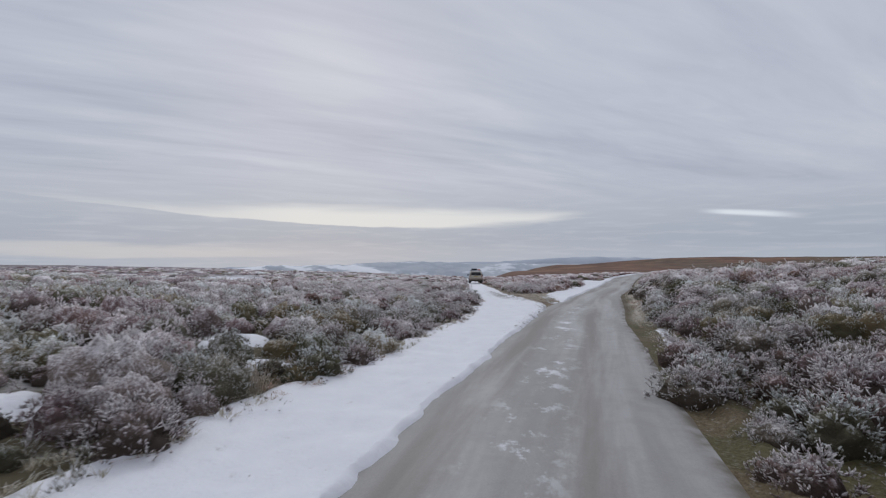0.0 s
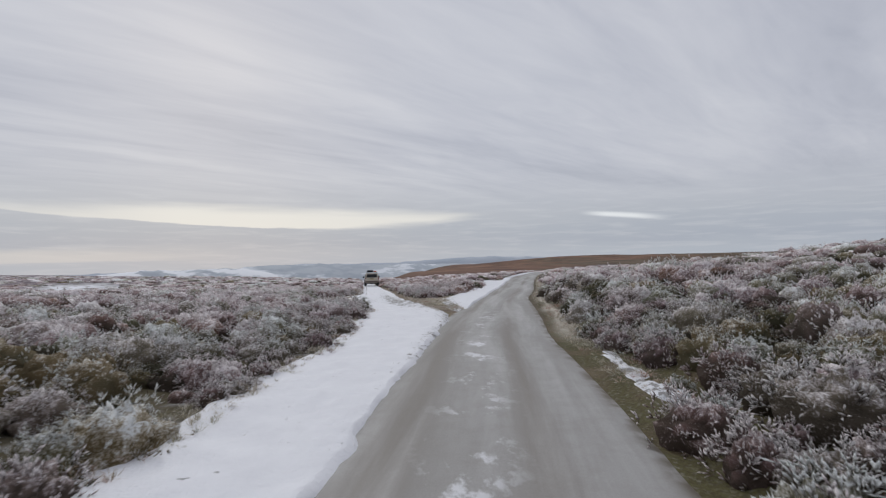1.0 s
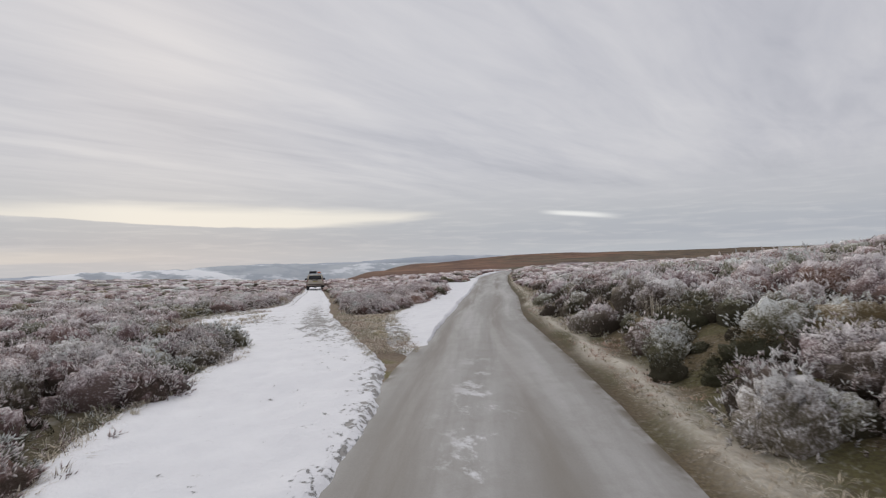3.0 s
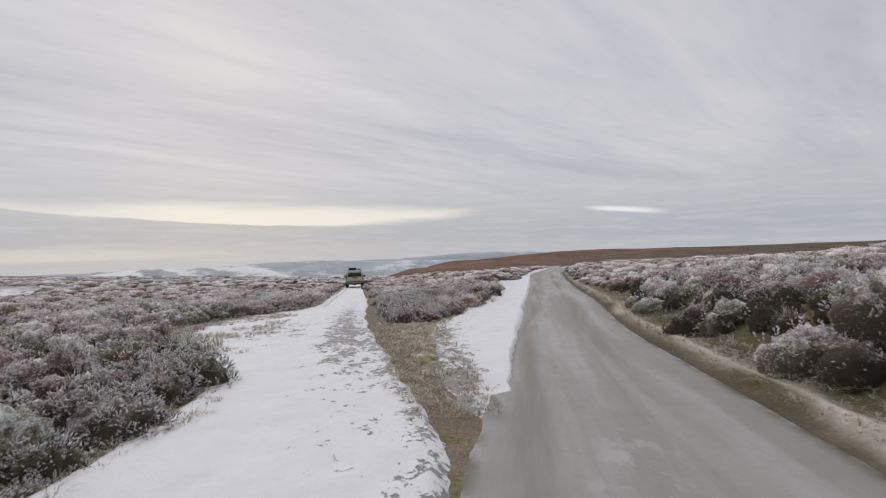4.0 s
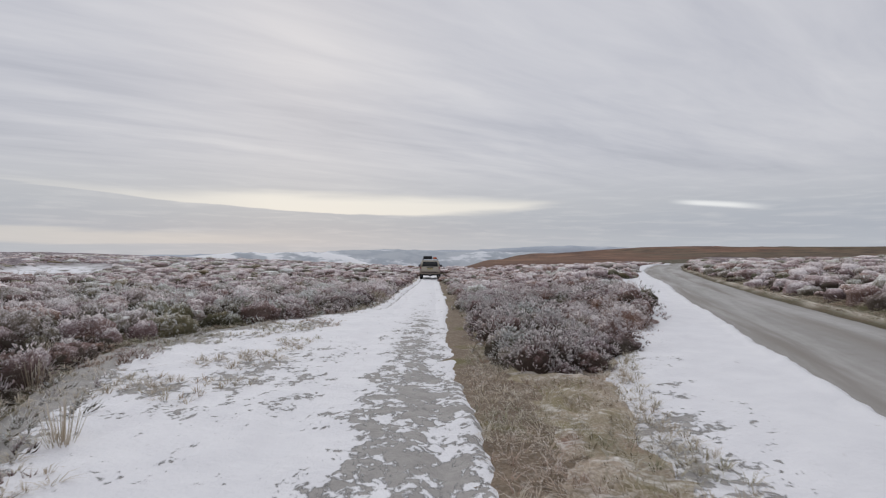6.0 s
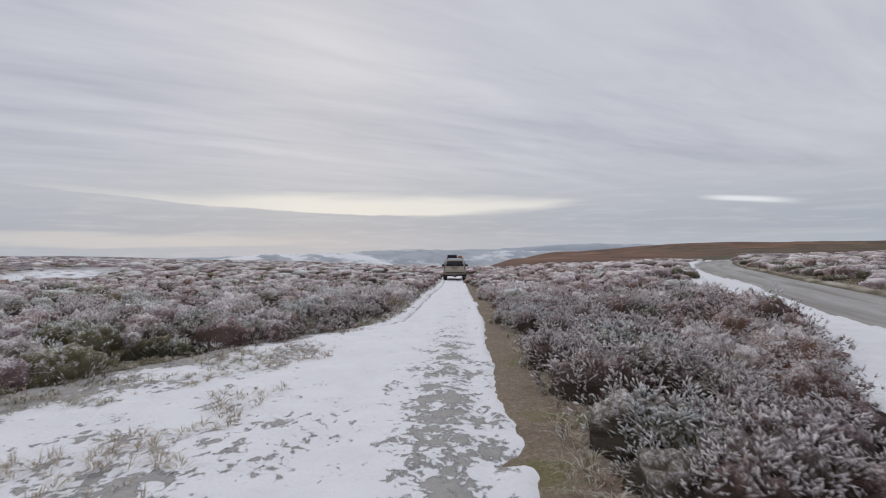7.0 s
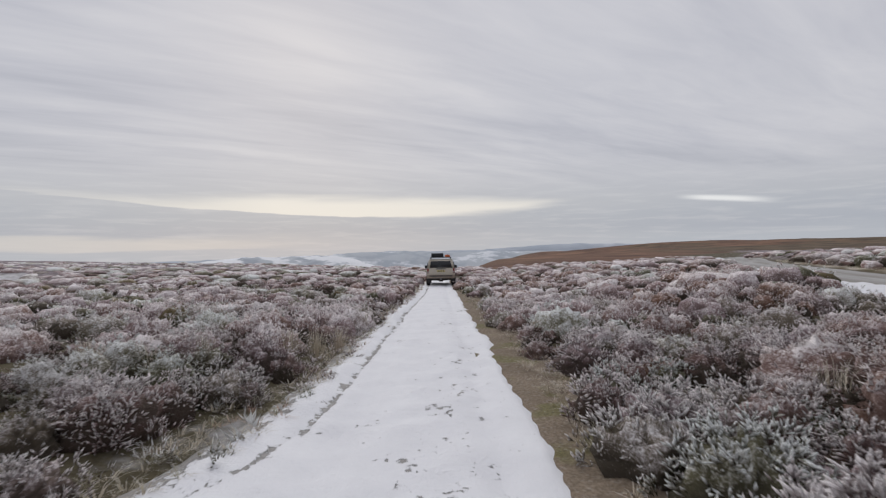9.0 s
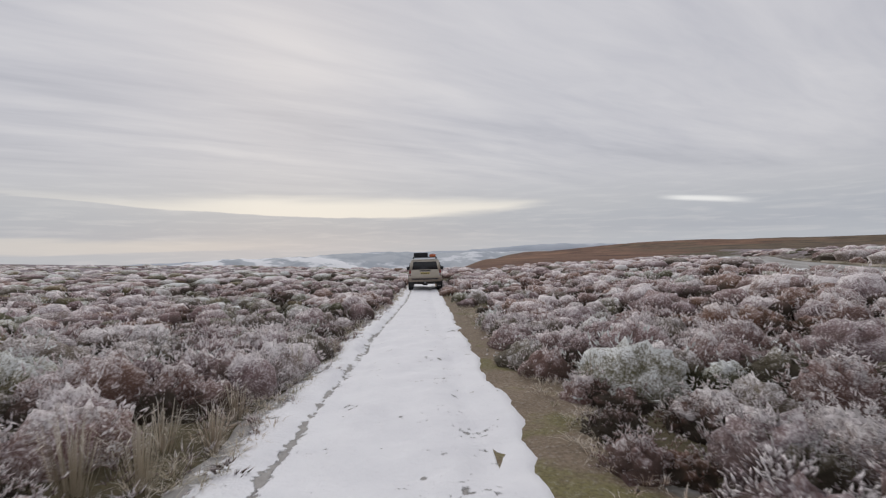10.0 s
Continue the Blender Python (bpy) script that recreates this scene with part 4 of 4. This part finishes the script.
M_PAINT = plain("dusty beige paint", (0.5, 0.455, 0.38), 0.4, 0.1, 0.12, 4.0, **{"Coat Weight": 0.4})
M_TRIM = plain("black plastic", (0.022, 0.022, 0.024), 0.6)
M_TYRE = plain("tyre rubber", (0.018, 0.018, 0.019), 0.85)
M_RIM = plain("alloy", (0.42, 0.42, 0.43), 0.35, 0.9)
M_GLASS = plain("dark car glass", (0.012, 0.014, 0.017), 0.08, 0.0, 0.1)
M_MUD = plain("mud-splashed paint", (0.27, 0.22, 0.175), 0.7, 0.0, 0.3, 9.0)
M_ROOF = plain("pale roof paint", (0.66, 0.64, 0.60), 0.4, 0.0, 0.08, 5.0)
M_RED = plain("red lens", (0.20, 0.02, 0.016), 0.2)
M_PLATE = plain("dirty yellow plate", (0.52, 0.43, 0.16), 0.45, 0.0, 0.05)
M_INK = plain("plate lettering", (0.02, 0.02, 0.02), 0.6)
M_STEEL = plain("dull steel", (0.3, 0.3, 0.31), 0.4, 0.9)
M_BAG = plain("black canvas", (0.02, 0.021, 0.024), 0.9)
M_ORANGE = plain("orange plastic", (0.55, 0.14, 0.05), 0.5)
M_CHASSIS = plain("muddy chassis", (0.05, 0.045, 0.04), 0.9)


def build_car(place):
    car = tagged(new("car"), "beige off-road car with a loaded roof rack on the snowy track", "car")
    # body: cross-sections from tail to nose, each a rounded outline
    bm = bmesh.new()
    stations = [(-2.34, 0.88, 0.62, 1.10, 0.86), (-2.30, 0.935, 0.5, 1.13, 0.9), (-1.2, 0.955, 0.48, 1.14, 0.93), (0.6, 0.955, 0.48, 1.13, 0.93), (1.1, 0.95, 0.48, 1.11, 0.9), (2.1, 0.93, 0.5, 1.05, 0.84), (2.36, 0.86, 0.55, 0.95, 0.76)]
    loops = []
    for yy, w, z0, z1, wt in stations:
        pts = [(-w * 0.94, z0), (-w, z0 + 0.08), (-w, z1 - 0.16), (-wt, z1), (wt, z1), (w, z1 - 0.16), (w, z0 + 0.08), (w * 0.94, z0)]
        loops.append([bm.verts.new((x, yy, z)) for x, z in pts])
    for a, b in zip(loops, loops[1:]):
        for k in range(8):
            bm.faces.new((a[k], a[(k + 1) % 8], b[(k + 1) % 8], b[k]))
    bm.faces.new(loops[0])
    bm.faces.new(loops[-1][::-1])
    bmesh.ops.recalc_face_normals(bm, faces=bm.faces[:])
    bmesh.ops.bevel(bm, geom=[e for e in bm.edges if e.calc_face_angle(0) > 0.5], offset=0.03, segments=2, affect="EDGES")
    body = part("body", bm, M_PAINT, car)
    # cabin with pillars and roof
    bm = bmesh.new()
    cab = [(-2.26, 0.86, 1.10, 0.76, 1.70), (-2.12, 0.90, 1.12, 0.79, 1.74), (-0.6, 0.91, 1.12, 0.80, 1.77), (0.15, 0.90, 1.12, 0.78, 1.74), (1.0, 0.87, 1.10, 0.72, 1.18)]
    loops = [[bm.verts.new((s, yy, z)) for s, z in ((-w, z0), (-wt, z1 - 0.05), (-wt + 0.1, z1), (wt - 0.1, z1), (wt, z1 - 0.05), (w, z0))] for yy, w, z0, wt, z1 in cab]
    for a, b in zip(loops, loops[1:]):
        for k in range(6):
            bm.faces.new((a[k], a[(k + 1) % 6], b[(k + 1) % 6], b[k]))
    bm.faces.new(loops[0])
    bm.faces.new(loops[-1][::-1])
    bmesh.ops.recalc_face_normals(bm, faces=bm.faces[:])
    part("cabin", bm, M_PAINT, car)
    part("roof_panel", block(bmesh.new(), (1.5, 2.5, 0.05), (0, -1.02, 1.755), 0.02), M_ROOF, car, "pale roof panel")
    rear = part("rear_window", block(bmesh.new(), (1.46, 0.03, 0.44), (0, -2.265, 1.41), 0.012, (0.88, 1)), M_GLASS, car, "dark tinted rear window")
    part("wiper", block(bmesh.new(), (0.5, 0.02, 0.025), (0.12, -2.295, 1.25), 0.006), M_TRIM, rear)
    for s in (-1, 1):
        for yy, ln in ((-1.72, 0.72), (-0.75, 0.95), (0.2, 0.8)):
            b = block(bmesh.new(), (0.03, ln, 0.38), (0, 0, 0), 0.01, (1, 0.86))
            bmesh.ops.transform(b, matrix=pose(s * 0.872, yy, 1.40, 0, -s * 10, 0), verts=b.verts[:])
            part("side_window", b, M_GLASS, car)
        lamp_ob = part("tail_light", block(bmesh.new(), (0.10, 0.07, 0.32), (s * 0.845, -2.31, 1.0), 0.015), M_RED, car, "red tail light")
        part("reversing_lens", block(bmesh.new(), (0.10, 0.02, 0.08), (s * 0.83, -2.352, 0.92), 0.006), M_RIM, lamp_ob)
        part("mud_flap", block(bmesh.new(), (0.26, 0.02, 0.32), (s * 0.76, -1.95, 0.36), 0.006), M_TRIM, car)
        mirror = block(bmesh.new(), (0.2, 0.14, 0.22), (s * 1.06, 0.85, 1.22), 0.03)
        part("wing_mirror", mirror, M_TRIM, car)
        part("sill", block(bmesh.new(), (0.09, 2.2, 0.12), (s * 0.93, 0.0, 0.5), 0.02), M_TRIM, car)
        for yy in (-1.45, 1.44):
            tyre = turned(bmesh.new(), [(-0.13, 0.24), (-0.13, 0.36), (-0.10, 0.385), (0.10, 0.385), (0.13, 0.36), (0.13, 0.24)], (0, 0, 0), segs=32)
            wheel = new("wheel")
            wheel.parent, wheel.location = car, (s * 0.84, yy, 0.385)
            part("tyre", tyre, M_TYRE, wheel)
            rim = turned(bmesh.new(), [(s * 0.02, 0.05), (s * 0.10, 0.06), (s * 0.115, 0.2), (s * 0.135, 0.235), (s * 0.09, 0.24)], (0, 0, 0), segs=20)
            part("rim", rim, M_RIM, wheel)
            arch = bmesh.new()
            ring = [(yy + 0.47 * math.cos(a), 0.42 + 0.47 * math.sin(a)) for a in np.linspace(0.05, math.pi - 0.05, 13)]
            inner = [(yy + 0.41 * math.cos(a), 0.42 + 0.41 * math.sin(a)) for a in np.linspace(0.05, math.pi - 0.05, 13)]
            o = [arch.verts.new((s * 0.975, p, q)) for p, q in ring]
            i = [arch.verts.new((s * 0.975, p, q)) for p, q in inner]
            o2 = [arch.verts.new((s * 0.86, p, q)) for p, q in ring]
            for k in range(12):
                arch.faces.new((o[k], o[k + 1], i[k + 1], i[k]))
                arch.faces.new((o[k], o2[k], o2[k + 1], o[k + 1]))
            bmesh.ops.recalc_face_normals(arch, faces=arch.faces[:])
            part("wheel_arch", arch, M_TRIM, car)
    bumper = part("rear_bumper", block(bmesh.new(), (1.88, 0.22, 0.22), (0, -2.34, 0.63), 0.05), M_MUD, car, "mud-splashed rear bumper")
    part("bumper_insert", block(bmesh.new(), (1.5, 0.03, 0.07), (0, -2.45, 0.66), 0.01), M_TRIM, bumper)
    part("tow_bar", block(bmesh.new(), (0.10, 0.2, 0.08), (0, -2.48, 0.46), 0.02), M_STEEL, bumper)
    part("front_bumper", block(bmesh.new(), (1.8, 0.2, 0.34), (0, 2.36, 0.56), 0.05), M_TRIM, car)
    gate = part("tailgate", block(bmesh.new(), (1.46, 0.05, 0.42), (0, -2.325, 0.97), 0.02), M_PAINT, car)
    part("tailgate_handle", block(bmesh.new(), (0.62, 0.03, 0.06), (0, -2.36, 1.12), 0.012), M_TRIM, gate)
    plate = part("number_plate", block(bmesh.new(), (0.52, 0.015, 0.115), (0, -2.358, 0.98), 0.004), M_PLATE, gate, "yellow number plate with dark bars")
    part("chassis", block(bmesh.new(), (1.3, 4.2, 0.16), (0, 0, 0.44), 0.03), M_CHASSIS, car)
    part("rear_axle", turned(bmesh.new(), [(-0.7, 0.05), (-0.16, 0.06), (-0.12, 0.13), (0.12, 0.13), (0.16, 0.06), (0.7, 0.05)], (0, -1.45, 0.385), segs=12), M_CHASSIS, car)
    part("exhaust", turned(bmesh.new(), [(-2.42, 0.035), (-1.6, 0.035)], (0.5, 0, 0.40), "Y", 12), M_STEEL, car)
    # rack: two rails on feet, cross bars
    rack = new("roof_rack")
    rack.parent = car
    for s in (-1, 1):
        part("rail", block(bmesh.new(), (0.045, 2.2, 0.045), (s * 0.66, -0.9, 1.855), 0.012), M_TRIM, rack)
        for yy in (-1.9, -0.9, 0.1):
            part("rack_foot", block(bmesh.new(), (0.05, 0.08, 0.12), (s * 0.66, yy, 1.79), 0.01), M_TRIM, rack)
    for yy in np.linspace(-1.95, 0.15, 6):
        part("cross_bar", block(bmesh.new(), (1.36, 0.05, 0.03), (0, yy, 1.885), 0.008), M_TRIM, rack)
    for s in (-0.18, -0.06, 0.06, 0.18):
        part("plate_mark", block(bmesh.new(), (0.07, 0.004, 0.07), (s, -2.367, 0.98)), M_INK, gate)
    car.matrix_basis = place
    return car


CAR_Y = 71.0
CAR_X = float(track_r(CAR_Y)) - 0.6
CAR_POSE = pose(CAR_X, CAR_Y, float(land(CAR_X, CAR_Y)) + 0.045, math.degrees(math.atan2(float(land(CAR_X, CAR_Y + 2) - land(CAR_X, CAR_Y - 2)), 4)), 0, -1.8)
build_car(CAR_POSE)


def load(name, bm, mat, at, label, category):
    ob = part(name, bm, mat)
    ob.matrix_basis = CAR_POSE @ pose(*at)
    tagged(ob, label, category)
    return ob


bag = load("roof_bag", block(bmesh.new(), (0.82, 1.1, 0.24), (0, 0, 0.12), 0.09, (0.92, 0.94), 3), M_BAG, (-0.22, -1.3, 1.902), "black canvas bag strapped on the car's roof rack", "bag")
part("strap", block(bmesh.new(), (0.84, 0.05, 0.255), (0, -0.3, 0.125), 0.02, (0.94, 1)), M_TRIM, bag)
load("roof_box", block(bmesh.new(), (0.5, 0.8, 0.2), (0, 0, 0.1), 0.03), M_BAG, (-0.3, -0.15, 1.902), "low black box on the car's roof rack", "box")
can = load("fuel_can", block(bmesh.new(), (0.36, 0.5, 0.15), (0, 0, 0.075), 0.04), M_ORANGE, (0.45, -1.5, 1.902), "orange plastic can lying on the car's roof rack", "can")
part("cap", turned(bmesh.new(), [(0.0, 0.035), (0.03, 0.035)], (0, -0.14, 0.14), "Z", 12), M_TRIM, can)


# ---- small snow lying among the heather ----
def snow_heap(x, y, rx, ry, turn, seed):
    rng = np.random.default_rng(seed)
    v, f, n, rings = [], [], 26, 7
    for i in range(rings + 1):
        k = i / rings
        for j in range(n):
            a = 2 * math.pi * j / n
            w = 1 + 0.22 * math.sin(2 * a + seed) + 0.14 * math.sin(3 * a + 2 * seed) + rng.uniform(-0.05, 0.05)
            px, py = rx * k * w * math.cos(a), ry * k * w * math.sin(a)
            c, s = math.cos(turn), math.sin(turn)
            gx, gy = x + px * c - py * s, y + px * s + py * c
            v.append((gx, gy, float(land(gx, gy)) + (0.14 if x < 0 and y > 8 else 0.07) * (1 - k ** 1.5) + 0.05 * float(rough(gx, gy, 0.13)) * (k < 1) - 0.03 * (k == 1)))
    f = [(i * n + j, i * n + (j + 1) % n, (i + 1) * n + (j + 1) % n, (i + 1) * n + j) for i in range(rings) for j in range(n)]
    ob = mesh_object("snow_patch", v, f, M_SNOW, worn=np.full(len(v), 0.0 if x < 0 else 0.75))
    return tagged(ob, "small patch of snow lying among the heather", "snow", "snow patches in the heather")


for k, (x, y, rx, ry, turn) in enumerate(HEAPS):
    snow_heap(x, y, rx, ry, turn, k + 1)


# ---- frosted grass tussocks with long stems ----
def tussock_source():
    rng = np.random.default_rng(23)
    made = []
    for n, r, h in ((34, 0.34, 0.62), (28, 0.4, 0.5), (40, 0.3, 0.45)):
        v, f, t = tuft_mesh(rng, 2 * n, r, h, 0.0034)
        made.append((v, f, t, np.full(len(v), rng.uniform(0.25, 0.6))))
    return made


kinds = tussock_source()
tussocks = []
for k, (x, y) in enumerate(TUSSOCKS):
    v, f, t, h = kinds[k % 3]
    at = pose(x, y, float(land(x, y)) - 0.02, 0, 0, k * 77)
    if k < 3:
        ob = mesh_object("grass_tussock", v, f, M_STRAW, tip=t, hue=h)
        ob.matrix_basis = at
        tagged(ob, "tussock of long frosted grass stems beside the heather", "grass", "tussocks along the verge")
        tussocks.append(ob)
    else:
        copy_thing(tussocks[k % 3], at)
